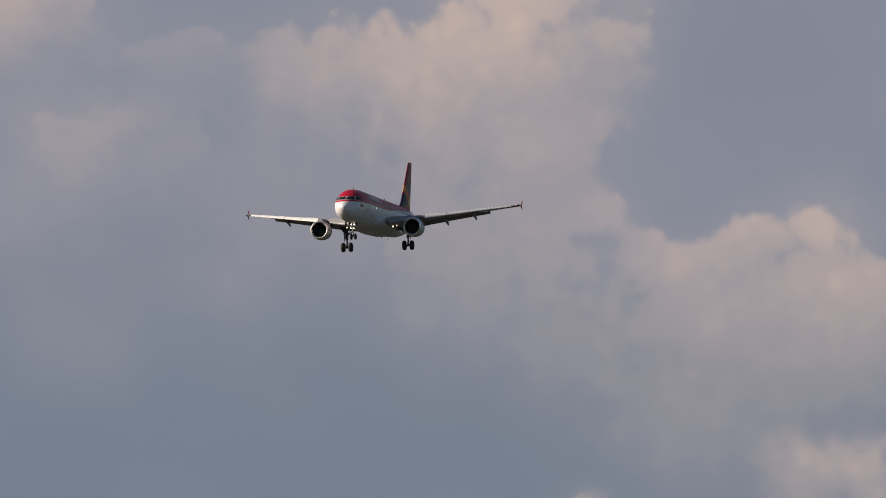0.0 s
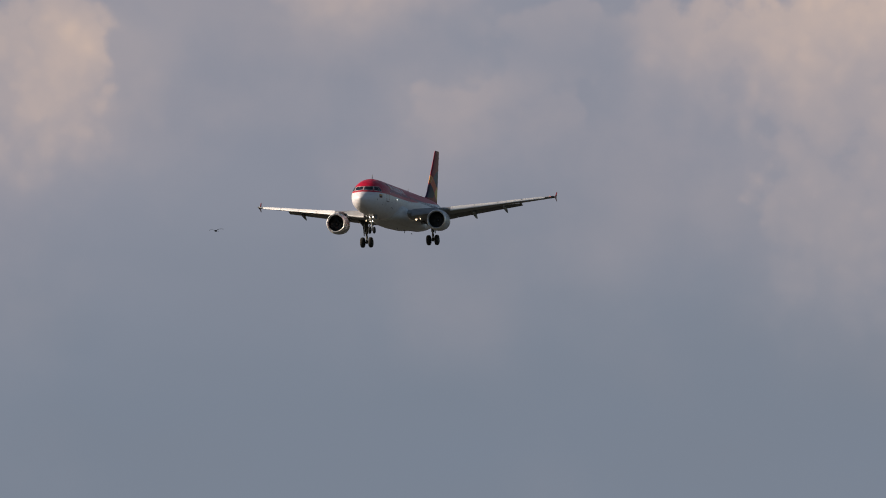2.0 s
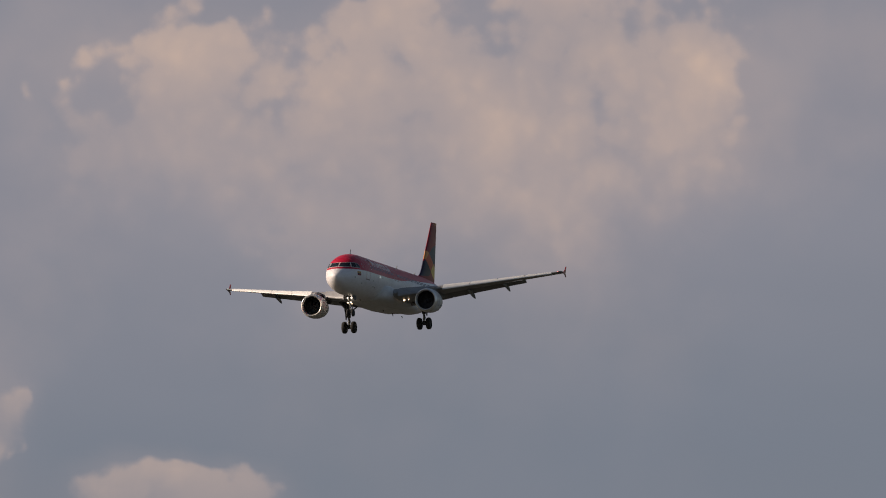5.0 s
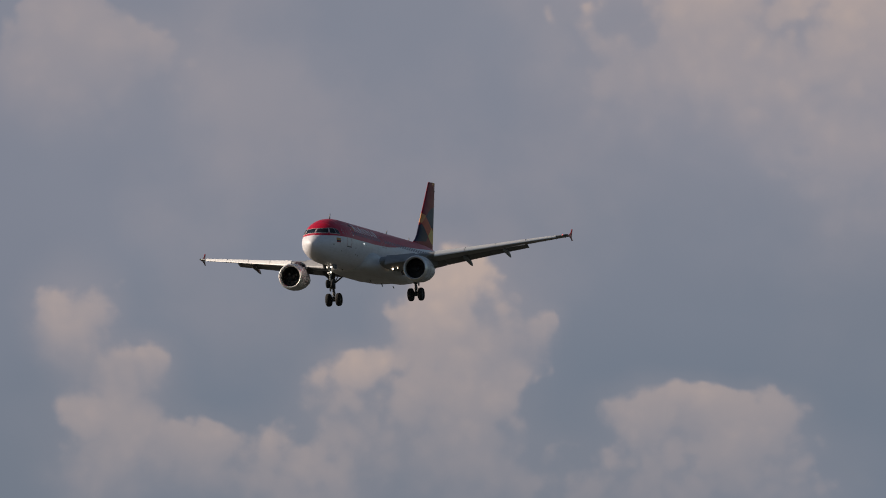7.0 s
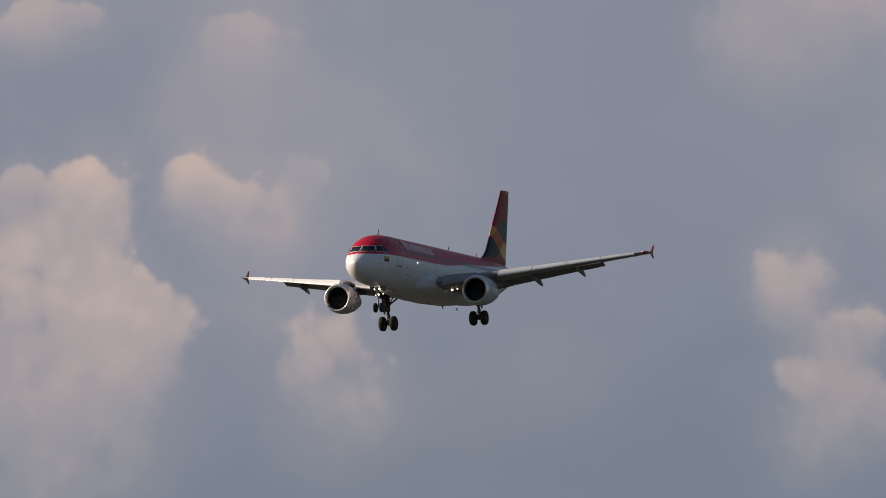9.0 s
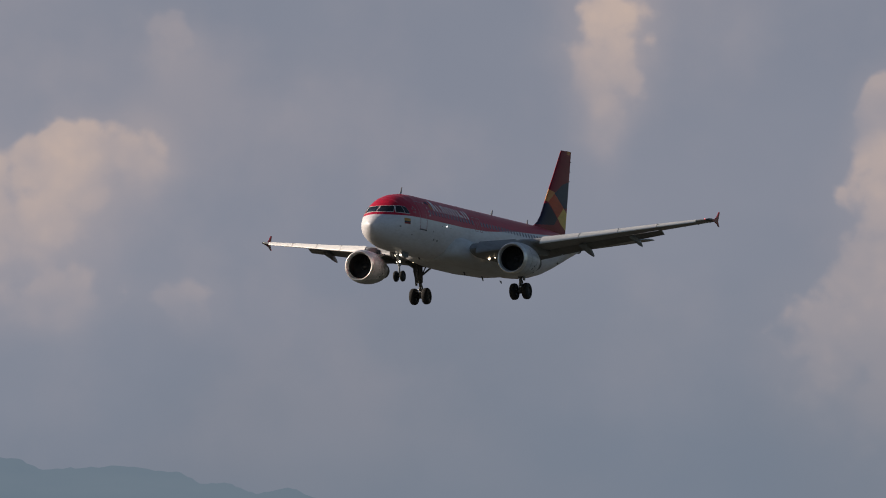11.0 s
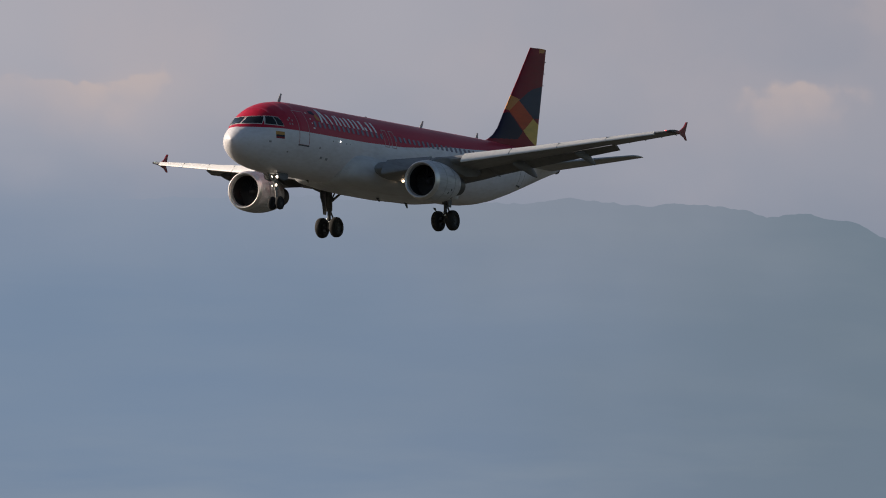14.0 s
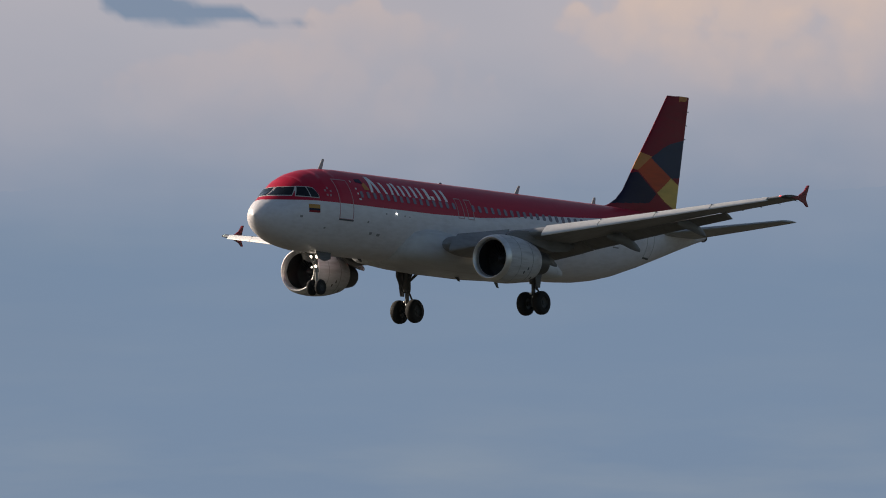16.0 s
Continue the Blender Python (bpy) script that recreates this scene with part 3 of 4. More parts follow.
def build_livery():
    # cockpit windows: windscreen by angle from the crown and height, sliding and rear pane by station and height
    panes = [[(3.0, .46), (46.5, .46), (36.5, .88), (3.0, .88)],
             [(1.97, .45), (2.62, .43), (2.60, .90), (2.27, .90)],
             [(2.69, .43), (3.14, .42), (3.10, .63), (2.93, .87), (2.66, .90)]]

    def on_nose(corners, lift, side, n=7):
        """A panel on the nose inside a ring of corners: rings that shrink towards its middle."""
        rim = []
        for (a0, z0), (a1, z1) in zip(corners, corners[1:] + corners[:1]):
            rim += [(a0 + (a1 - a0) * k / n, z0 + (z1 - z0) * k / n) for k in range(n)]
        ca, cz = sum(c[0] for c in rim) / len(rim), sum(c[1] for c in rim) / len(rim)

        def place(a, z):
            if corners[0][0] < 2.75 and corners[1][0] < 4:
                return skin(a, side * crown_angle(a, z), lift)
            lo, hi = 0.2, 4.2
            for _ in range(40):
                mid = (lo + hi) / 2
                top, bot, w = body(mid)
                if (top + bot) / 2 + (top - bot) / 2 * math.cos(radians(a)) < z:
                    lo = mid
                else:
                    hi = mid
            return skin((lo + hi) / 2, side * a, lift)
        verts, faces, m = [], [], len(rim)
        for q in (1.0, .75, .5, .25):
            verts += [place(ca + (a - ca) * q, cz + (z - cz) * q) for a, z in rim]
        verts.append(place(ca, cz))
        for r in range(3):
            faces += [(r * m + k, r * m + (k + 1) % m, (r + 1) * m + (k + 1) % m, (r + 1) * m + k) for k in range(m)]
        faces += [(3 * m + k, 3 * m + (k + 1) % m, 4 * m) for k in range(m)]
        return verts, faces

    def grown(ring, da, dz):
        ca, cz = sum(c[0] for c in ring) / len(ring), sum(c[1] for c in ring) / len(ring)
        return [(max(a + math.copysign(da, a - ca), .4), z + math.copysign(dz, z - cz)) for a, z in ring]
    for side in (-1, 1):
        for pane in panes:
            v, f = on_nose(grown(pane, 1.7 if pane is panes[0] else .045, .035), .012, side)
            fr = mesh_object("cockpit_window_frame", *solid(v, f), FRAME, airliner, "pale window frame")
            v, f = on_nose(pane, .026, side)
            mesh_object("cockpit_pane", *solid(v, f, depth=.012), GLASS, fr, "dark cockpit glass")
        # doors: forward, aft, two over the wing
        for a, b, lo, hi, m in ((4.50, 5.55, -.52, 1.45, LINE), (30.4, 31.2, -.45, 1.35, LINE_GREY), (14.05, 14.55, .22, 1.22, LINE_PALE), (14.85, 15.35, .22, 1.22, LINE_PALE)):
            w = .045 if a < 10 else .04
            bars = [patch([(a, lo), (b, lo), (b, lo + w), (a, lo + w)], 4, 1, .008, side), patch([(a, hi - w), (b, hi - w), (b, hi), (a, hi)], 4, 1, .008, side),
                    patch([(a, lo), (a + w, lo), (a + w, hi), (a, hi)], 1, 10, .008, side), patch([(b - w, lo), (b, lo), (b, hi), (b - w, hi)], 1, 10, .008, side)]
            v, f = join(*bars)
            mesh_object("door_outline" if a < 10 or a > 20 else "exit_outline", v, f, m, airliner)
            if a > 20:
                v, f = patch([(a - .02, lo - .05), (b + .02, lo - .05), (b + .02, lo + .02), (a - .02, lo + .02)], 4, 1, .02, side)
                mesh_object("door_sill", v, f, DARK_LINE, airliner)
            if a < 10:
                v, f = patch([(a - .02, lo - .05), (b + .02, lo - .05), (b + .02, lo + .02), (a - .02, lo + .02)], 4, 1, .02, side)
                mesh_object("door_sill", v, f, DARK_LINE, airliner)
        # flag beside the cockpit, in three bands
        for lo, hi, m in ((-.12, .07, FLAG_GOLD), (-.22, -.12, NAVY), (-.32, -.22, CRIMSON)):
            v, f = patch([(2.45, lo), (3.13, lo), (3.15, hi), (2.47, hi)], 4, 2, .012, side)
            mesh_object("flag_band", v, f, m, airliner)
        # ring of small pale marks behind the cockpit
        for k in range(5):
            a = 2 * math.pi * k / 5 + .3
            cs, cz = 3.86 + .19 * math.cos(a), .74 + .19 * math.sin(a)
            v, f = patch([(cs - .05, cz - .05), (cs + .05, cz - .05), (cs + .05, cz + .05), (cs - .05, cz + .05)], 1, 1, .01, side)
            mesh_object("emblem_mark", v, f, LETTER_DIM, airliner)
        # small white placards behind the forward door
        for cs, cz, w, h in ((5.86, 1.36, .07, .09), (5.98, 1.02, .11, .08), (6.02, .78, .09, .08), (6.06, .52, .18, .07)):
            v, f = patch([(cs, cz), (cs + w, cz), (cs + w, cz + h), (cs, cz + h)], 1, 1, .01, side)
            mesh_object("placard", v, f, LETTER, airliner)
        # airline name as plain upright bars; a gold and dark wedge ahead of it
        z0 = 0.98
        for s, w, h, lean in ((6.78, .20, .80, -.32), (7.28, .22, .80, .22), (7.80, .17, .56, .16), (8.22, .17, .56, -.12), (8.62, .17, .60, .05), (9.02, .17, .52, .05), (9.42, .18, .56, .05),
                              (9.86, .18, .56, .05), (10.28, .18, .54, .05), (10.74, .24, .54, .05), (11.06, .2, .18, .05), (11.5, .20, .54, .05), (11.95, .2, .56, .05)):
            t = 7.2 + (s - 6.78) * 1.17
            v, f = patch([(t, z0), (t + w, z0), (t + w - lean, z0 + h), (t - lean, z0 + h)], 3, 6, .012, side)
            mesh_object("name_bar", v, f, LETTER, airliner)
        for corners, m in (([(6.75, 1.06), (7.15, 1.06), (7.02, 1.45), (6.7, 1.3)], AMBER), ([(6.3, 1.40), (6.85, 1.36), (6.85, 1.60), (6.35, 1.55)], NAVY)):
            v, f = patch(corners, 3, 3, .01, side)
            mesh_object("emblem_wedge", v, f, m, airliner)
        # stains, vents and drain marks on the lower body
        for s, z, a, b in ((1.95, -.50, .16, .1), (3.6, -.95, .12, .08), (7.1, -.95, .2, .12), (7.7, -.98, .24, .12), (8.1, .03, .1, .08), (9.6, .02, .09, .07), (10.0, .0, .07, .05), (27.0, -.2, .5, .06), (6.7, -.45, .12, .1), (12.6, -.9, .2, .06)):
            v, f = patch([(s, z - b), (s + a, z - b), (s + a, z), (s, z)], 2, 2, .006, side)
            mesh_object("vent", v, f, VENT_GREY, airliner)


VENT_GREY = paint("vent_grey", (0.26, 0.25, 0.26, 1), 0.6)
FLAG_GOLD = paint("flag_gold", (0.50, 0.26, 0.05, 1), 0.45, dirt=0.3)
LINE_GREY = paint("faint_line", (0.50, 0.50, 0.50, 1), 0.5)
LINE_PALE = paint("pale_line", (0.45, 0.30, 0.30, 1), 0.5)
LETTER_DIM = paint("emblem_paint", (0.42, 0.26, 0.28, 1), 0.4)


def build_cabin_windows():
    """Rounded panes in a row on each side, on shared meshes."""
    for side in (-1, 1):
        first = None
        base = 12.0
        for k in range(42):
            s = 6.35 + k * 0.533
            if abs(s - 14.3) < .25 or abs(s - 15.1) < .25:
                continue
            if first is None:
                top, bot, w = body(base)
                verts = []
                for lift in (.016, -.02):
                    for q in range(14):
                        a = 2 * math.pi * q / 14
                        dx, dz = .115 * math.copysign(abs(math.cos(a)) ** .5, math.cos(a)), .16 * math.copysign(abs(math.sin(a)) ** .5, math.sin(a))
                        p = skin(base, side * crown_angle(base, .80 + dz), lift)
                        verts.append(Vector((p.x, -dx, p.z)))
                v, f = loft([verts[:14], verts[14:]])
                first = mesh_object("cabin_window", v, f, PANE, airliner, "small dark cabin window")
                first.matrix_basis = Matrix.Translation((0, STATION - s, 0))
            else:
                share("cabin_window", first, airliner, Matrix.Translation((0, STATION - s, 0)))


build_body()
for side in (-1, 1):
    build_wing(side)
    build_engine(side)
    build_main_gear(side)
build_nose_gear()
build_tail()
build_lamps()
build_livery()
build_cabin_windows()

# ---- the distance: sky with evening clouds, the ridge, the ground ----
# clouds by azimuth, elevation, half width, half height (degrees) and strength, bank by bank
CLOUD_BANKS = [
    [(12.59, 4.22, 0.53, 0.26, 0.75), (12.13, 4.39, 0.43, 0.24, 0.60), (13.12, 4.24, 0.29, 0.17, 0.45), (13.65, 4.26, 0.26, 0.12, 0.25), (14.22, 4.48, 0.29, 0.12, 0.50), (12.25, 3.81, 0.53, 0.29, 0.50), (12.35, 3.45, 0.48, 0.31, 0.45), (13.94, 3.93, 0.36, 0.19, 0.25), (11.79, 3.50, 0.17, 0.18, 0.63), (12.01, 3.35, 0.24, 0.22, 0.55), (11.43, 3.38, 0.22, 0.19, 0.67), (11.02, 3.50, 0.24, 0.22, 0.76), (11.58, 3.09, 0.48, 0.36, 0.46), (11.17, 3.04, 0.48, 0.34, 0.42), (10.81, 3.18, 0.29, 0.24, 0.55), (11.00, 2.51, 0.19, 0.14, 0.76), (10.71, 2.49, 0.14, 0.17, 0.67), (11.94, 2.41, 0.10, 0.06, 0.50)],
    [(15.97, 4.05, 0.41, 0.31, 0.95), (16.67, 3.88, 0.19, 0.22, 0.80), (17.05, 4.17, 0.29, 0.31, 0.60), (14.60, 4.48, 0.29, 0.12, 0.60), (16.33, 4.34, 0.72, 0.36, 0.55)],
    [(17.82, 4.09, 0.60, 0.36, 0.62), (16.86, 4.01, 0.60, 0.43, 0.68), (16.31, 3.84, 0.24, 0.29, 0.85), (19.01, 2.91, 0.29, 0.24, 0.80), (19.39, 2.53, 0.29, 0.17, 0.70), (18.02, 2.47, 0.31, 0.10, 0.60)],
    [(20.67, 2.92, 0.17, 0.19, 0.73), (20.39, 2.65, 0.19, 0.12, 0.69), (20.53, 2.34, 0.29, 0.19, 0.56), (20.10, 2.29, 0.22, 0.14, 0.52), (19.42, 2.55, 0.18, 0.12, 0.69), (19.08, 2.81, 0.22, 0.26, 0.73), (18.86, 2.86, 0.14, 0.14, 0.52), (19.04, 2.47, 0.36, 0.26, 0.56), (19.61, 2.24, 0.31, 0.19, 0.56), (18.63, 2.78, 0.08, 0.07, 0.52), (18.19, 2.39, 0.14, 0.12, 0.60), (17.74, 2.36, 0.22, 0.14, 0.52), (18.03, 2.17, 0.63, 0.19, 0.47), (20.63, 4.03, 0.41, 0.19, 0.39), (17.34, 3.47, 0.24, 0.19, 0.43)],
    [(23.70, 3.23, 0.19, 0.19, 0.73), (23.99, 3.32, 0.12, 0.14, 0.60), (23.78, 2.84, 0.34, 0.34, 0.77), (23.59, 2.60, 0.41, 0.29, 0.65), (23.88, 2.26, 0.48, 0.29, 0.47), (23.22, 3.32, 0.12, 0.12, 0.60), (22.98, 3.24, 0.22, 0.14, 0.56), (22.60, 2.50, 0.27, 0.25, 0.60), (22.71, 3.36, 0.12, 0.10, 0.26), (20.59, 3.94, 0.43, 0.17, 0.43), (23.81, 4.04, 0.29, 0.10, 0.52), (23.04, 3.92, 0.24, 0.10, 0.26)],
    [(27.95, 2.94, 0.11, 0.11, 0.65), (27.73, 2.96, 0.12, 0.14, 0.60), (27.37, 3.01, 0.19, 0.16, 0.69), (27.11, 3.04, 0.14, 0.13, 0.56), (27.64, 2.77, 0.34, 0.19, 0.65), (28.58, 2.79, 0.22, 0.14, 0.69), (28.31, 2.69, 0.19, 0.17, 0.60), (28.62, 2.55, 0.29, 0.19, 0.56), (25.12, 3.48, 0.17, 0.24, 0.69), (25.07, 3.29, 0.10, 0.14, 0.60), (27.51, 2.43, 0.24, 0.10, 0.34), (27.04, 3.54, 0.14, 0.10, 0.26), (28.53, 3.49, 0.36, 0.19, 0.30)],
    [(29.49, 2.70, 0.11, 0.08, 0.52), (29.32, 2.48, 0.11, 0.14, 0.52), (28.95, 3.45, 0.19, 0.19, 0.52), (26.92, 2.38, 0.17, 0.10, 0.30)],
    [(30.50, 3.40, 0.24, 0.17, 0.75), (30.62, 3.18, 0.31, 0.14, 0.70), (30.23, 3.23, 0.22, 0.17, 0.50), (28.96, 3.40, 0.22, 0.22, 0.50), (29.92, 2.58, 0.14, 0.14, 0.30)],
    [(31.07, 3.11, 0.19, 0.19, 0.50), (31.18, 2.46, 0.26, 0.12, 0.55), (30.37, 2.80, 0.12, 0.07, 0.40)],
    [(30.69, 2.86, 0.24, 0.22, 0.40), (29.85, 2.55, 0.14, 0.14, 0.40)],
    [(34.30, 2.52, 0.36, 0.06, 0.45)],
    [(34.27, 2.47, 0.43, 0.07, 0.35)],
    [(37.08, 2.71, 0.17, 0.19, 0.55), (34.29, 2.47, 0.36, 0.07, 0.30)],
    [(38.51, 2.73, 0.79, 0.19, 0.75), (37.12, 2.68, 0.14, 0.19, 0.35)],
    [(38.50, 2.66, 0.60, 0.17, 0.85), (40.18, 2.71, 0.36, 0.10, 0.50), (40.66, 2.44, 0.84, 0.14, 0.30)],
]
RIDGE_AZ = [20, 24, 25.5, 26.23, 26.45, 26.6, 26.72, 26.84, 26.93, 27.34, 27.5, 27.63, 27.75, 28.24, 28.43, 28.9, 28.97, 29.34, 29.52, 29.62, 29.82, 30.23, 30.55, 30.68, 30.77, 30.97, 31.18, 31.33, 31.42, 31.69, 32.2, 33.5, 36, 39, 40.3, 41, 42, 44]
RIDGE_EL = [.6, 1.1, 1.38, 1.521, 1.597, 1.584, 1.639, 1.631, 1.679, 1.705, 1.675, 1.723, 1.722, 1.69, 1.836, 1.864, 1.835, 1.887, 1.867, 1.927, 1.914, 1.896, 1.742, 1.764, 1.872, 1.948, 1.979, 1.967, 1.99, 2.02, 2.03, 2.04, 2.0, 2.0, 2.0, 2.0, 2.0, 2.0]


def value_noise(x, y, seed):
    """Smooth lattice noise in 0..1 on arrays."""
    rng = np.random.RandomState(seed)
    tab = rng.rand(256, 256)
    xi, yi = np.floor(x).astype(int), np.floor(y).astype(int)
    fx, fy = x - xi, y - yi
    fx, fy = fx * fx * (3 - 2 * fx), fy * fy * (3 - 2 * fy)
    g = lambda i, j: tab[(xi + i) % 256, (yi + j) % 256]
    return (g(0, 0) * (1 - fx) + g(1, 0) * fx) * (1 - fy) + (g(0, 1) * (1 - fx) + g(1, 1) * fx) * fy


def fbm(x, y, seed, octaves=5):
    total, amp, norm = 0, 1.0, 0
    for k in range(octaves):
        total = total + amp * value_noise(x * 2 ** k + 17.3 * k, y * 2 ** k + 5.1 * k, seed + k)
        norm += amp
        amp *= 0.52
    return total / norm


def smooth(a, b, x):
    t = np.clip((x - a) / (b - a), 0, 1)
    return t * t * (3 - 2 * t)


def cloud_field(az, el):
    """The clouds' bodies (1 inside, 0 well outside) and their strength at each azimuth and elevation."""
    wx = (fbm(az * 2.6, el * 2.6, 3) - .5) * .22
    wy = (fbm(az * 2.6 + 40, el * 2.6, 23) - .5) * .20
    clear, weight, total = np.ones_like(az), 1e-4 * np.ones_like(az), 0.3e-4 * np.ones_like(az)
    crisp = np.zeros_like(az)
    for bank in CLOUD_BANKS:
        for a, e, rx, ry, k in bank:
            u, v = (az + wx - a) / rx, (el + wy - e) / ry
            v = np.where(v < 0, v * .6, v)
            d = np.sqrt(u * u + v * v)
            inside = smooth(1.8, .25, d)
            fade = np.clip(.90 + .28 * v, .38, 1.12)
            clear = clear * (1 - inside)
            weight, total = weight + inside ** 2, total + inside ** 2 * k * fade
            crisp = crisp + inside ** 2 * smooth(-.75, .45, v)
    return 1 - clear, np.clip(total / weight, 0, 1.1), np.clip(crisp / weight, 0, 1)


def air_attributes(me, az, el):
    """Where the air is blue haze below and pale evening light above, and how pale, by azimuth and elevation. The ridge
    wears this haze as painted colour.
    """
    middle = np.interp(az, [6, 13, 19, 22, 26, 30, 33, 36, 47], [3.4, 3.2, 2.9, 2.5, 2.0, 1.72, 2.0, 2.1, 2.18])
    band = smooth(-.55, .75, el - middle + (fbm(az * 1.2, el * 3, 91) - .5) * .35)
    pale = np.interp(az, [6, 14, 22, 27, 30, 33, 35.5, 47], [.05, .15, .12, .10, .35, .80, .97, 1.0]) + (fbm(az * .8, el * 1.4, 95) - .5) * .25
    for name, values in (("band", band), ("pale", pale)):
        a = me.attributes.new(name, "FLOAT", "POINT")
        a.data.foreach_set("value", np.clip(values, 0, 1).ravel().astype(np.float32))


def attribute_of(tree, name):
    n = tree.nodes.new("ShaderNodeAttribute")
    n.attribute_name = name
    return n.outputs["Fac"]


def mix_of(tree, f, a, b):
    n = tree.nodes.new("ShaderNodeMixRGB")
    tree.links.new(f, n.inputs[0])
    for k, c in ((1, a), (2, b)):
        if isinstance(c, tuple):
            n.inputs[k].default_value = c
        else:
            tree.links.new(c, n.inputs[k])
    return n.outputs[0]


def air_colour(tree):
    # haze and evening light as emission colours, on the sky and over the ridge
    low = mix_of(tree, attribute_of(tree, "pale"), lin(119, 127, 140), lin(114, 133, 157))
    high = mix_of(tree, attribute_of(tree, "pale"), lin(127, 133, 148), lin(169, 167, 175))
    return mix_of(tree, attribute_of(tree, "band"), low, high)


def build_sky():
    """A far shell of sky; its glow follows elevation, azimuth and the clouds' cover."""
    na, ne = 1000, 200
    az = np.linspace(6, 47, na)
    el = np.concatenate([np.linspace(-2, .6, 16), np.linspace(.62, 5.6, ne - 32), np.linspace(5.7, 14, 16)])
    A, E = np.meshgrid(az, el)
    r = 4800.0
    co = np.stack([-r * np.sin(np.radians(A)) * np.cos(np.radians(E)), r * np.cos(np.radians(A)) * np.cos(np.radians(E)), r * np.sin(np.radians(E))], -1).reshape(-1, 3)
    me = bpy.data.meshes.new("sky_backdrop")
    idx = np.arange(na * ne).reshape(ne, na)
    quads = np.stack([idx[:-1, :-1], idx[:-1, 1:], idx[1:, 1:], idx[1:, :-1]], -1).reshape(-1, 4)
    me.from_pydata(co.tolist(), [], quads.tolist())
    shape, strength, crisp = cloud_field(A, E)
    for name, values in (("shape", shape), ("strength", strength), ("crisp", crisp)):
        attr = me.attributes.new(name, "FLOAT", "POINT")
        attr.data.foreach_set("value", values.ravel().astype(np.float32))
    # a far peak that stands out of the cloud
    top = np.interp(A, [40.40, 40.62, 40.72, 40.95, 41.4, 42], [2.695, 2.72, 2.77, 2.80, 2.95, 3.0]) + (fbm(A * 9, E * 0, 5) - .5) * .03
    low = np.interp(A, [40.4, 40.65, 40.75, 40.95, 41.2, 41.32, 41.45], [2.69, 2.705, 2.725, 2.70, 2.715, 2.78, 3.2]) + (fbm(A * 7, E * 0 + 4, 8) - .5) * .02
    peak = smooth(-.012, .012, E - low) * smooth(.012, -.012, E - top) * smooth(40.3, 40.5, A)
    a4 = me.attributes.new("peak", "FLOAT", "POINT")
    a4.data.foreach_set("value", peak.ravel().astype(np.float32))
    air_attributes(me, A, E)
    m = bpy.data.materials.new("evening_sky")
    m.use_nodes = True
    t = m.node_tree
    t.nodes.clear()

    attribute = lambda name: attribute_of(t, name)
    mixed = lambda f, a, b: mix_of(t, f, a, b)
    base = air_colour(t)
    where = t.nodes.new("ShaderNodeNewGeometry")

    def maths(op, a, b, clamp=False):
        n = t.nodes.new("ShaderNodeMath")
        n.operation, n.use_clamp = op, clamp
        for k, x in ((0, a), (1, b)):
            if isinstance(x, (int, float)):
                n.inputs[k].default_value = x
            else:
                t.links.new(x, n.inputs[k])
        return n.outputs[0]

    def ranged(x, a, b, c, d, kind="SMOOTHSTEP"):
        n = t.nodes.new("ShaderNodeMapRange")
        n.interpolation_type = kind
        t.links.new(x, n.inputs[0])
        for k, val in zip((1, 2, 3, 4), (a, b, c, d)):
            n.inputs[k].default_value = val
        return n.outputs[0]
    wisps = node(t, "ShaderNodeTexNoise", Scale=0.026, Detail=7.0, Roughness=0.52)
    t.links.new(where.outputs["Position"], wisps.inputs["Vector"])
    bend = node(t, "ShaderNodeTexNoise", Scale=0.06, Detail=3.0)
    t.links.new(where.outputs["Position"], bend.inputs["Vector"])
    bent = t.nodes.new("ShaderNodeVectorMath")
    bent.operation = "MULTIPLY_ADD"
    bent.inputs[1].default_value = (9, 9, 9)
    t.links.new(bend.outputs["Color"], bent.inputs[0])
    t.links.new(where.outputs["Position"], bent.inputs[2])
    puffs = t.nodes.new("ShaderNodeTexVoronoi")
    puffs.feature = "SMOOTH_F1"
    puffs.inputs["Scale"].default_value, puffs.inputs["Smoothness"].default_value, puffs.inputs["Detail"].default_value = 0.085, 0.85, 1.0
    t.links.new(bent.outputs[0], puffs.inputs["Vector"])
    veil = node(t, "ShaderNodeTexNoise", Scale=0.012, Detail=6.0)
    t.links.new(where.outputs["Position"], veil.inputs["Vector"])
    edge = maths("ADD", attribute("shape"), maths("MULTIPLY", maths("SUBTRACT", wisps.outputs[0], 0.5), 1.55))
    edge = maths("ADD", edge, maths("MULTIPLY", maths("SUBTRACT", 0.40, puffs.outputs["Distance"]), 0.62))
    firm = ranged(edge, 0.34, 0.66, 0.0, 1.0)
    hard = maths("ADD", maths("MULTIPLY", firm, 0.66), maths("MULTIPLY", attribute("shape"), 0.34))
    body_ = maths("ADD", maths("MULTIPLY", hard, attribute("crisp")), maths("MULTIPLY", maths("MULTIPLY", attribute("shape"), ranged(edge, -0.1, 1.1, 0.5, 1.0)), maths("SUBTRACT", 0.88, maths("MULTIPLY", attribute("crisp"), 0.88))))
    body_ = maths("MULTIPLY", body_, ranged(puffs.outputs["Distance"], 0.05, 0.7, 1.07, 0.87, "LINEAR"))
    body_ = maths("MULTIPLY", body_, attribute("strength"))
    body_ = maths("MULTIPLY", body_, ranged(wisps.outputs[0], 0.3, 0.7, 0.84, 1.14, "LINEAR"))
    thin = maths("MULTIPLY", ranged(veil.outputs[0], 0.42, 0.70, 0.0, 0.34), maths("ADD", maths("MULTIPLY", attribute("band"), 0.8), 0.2))
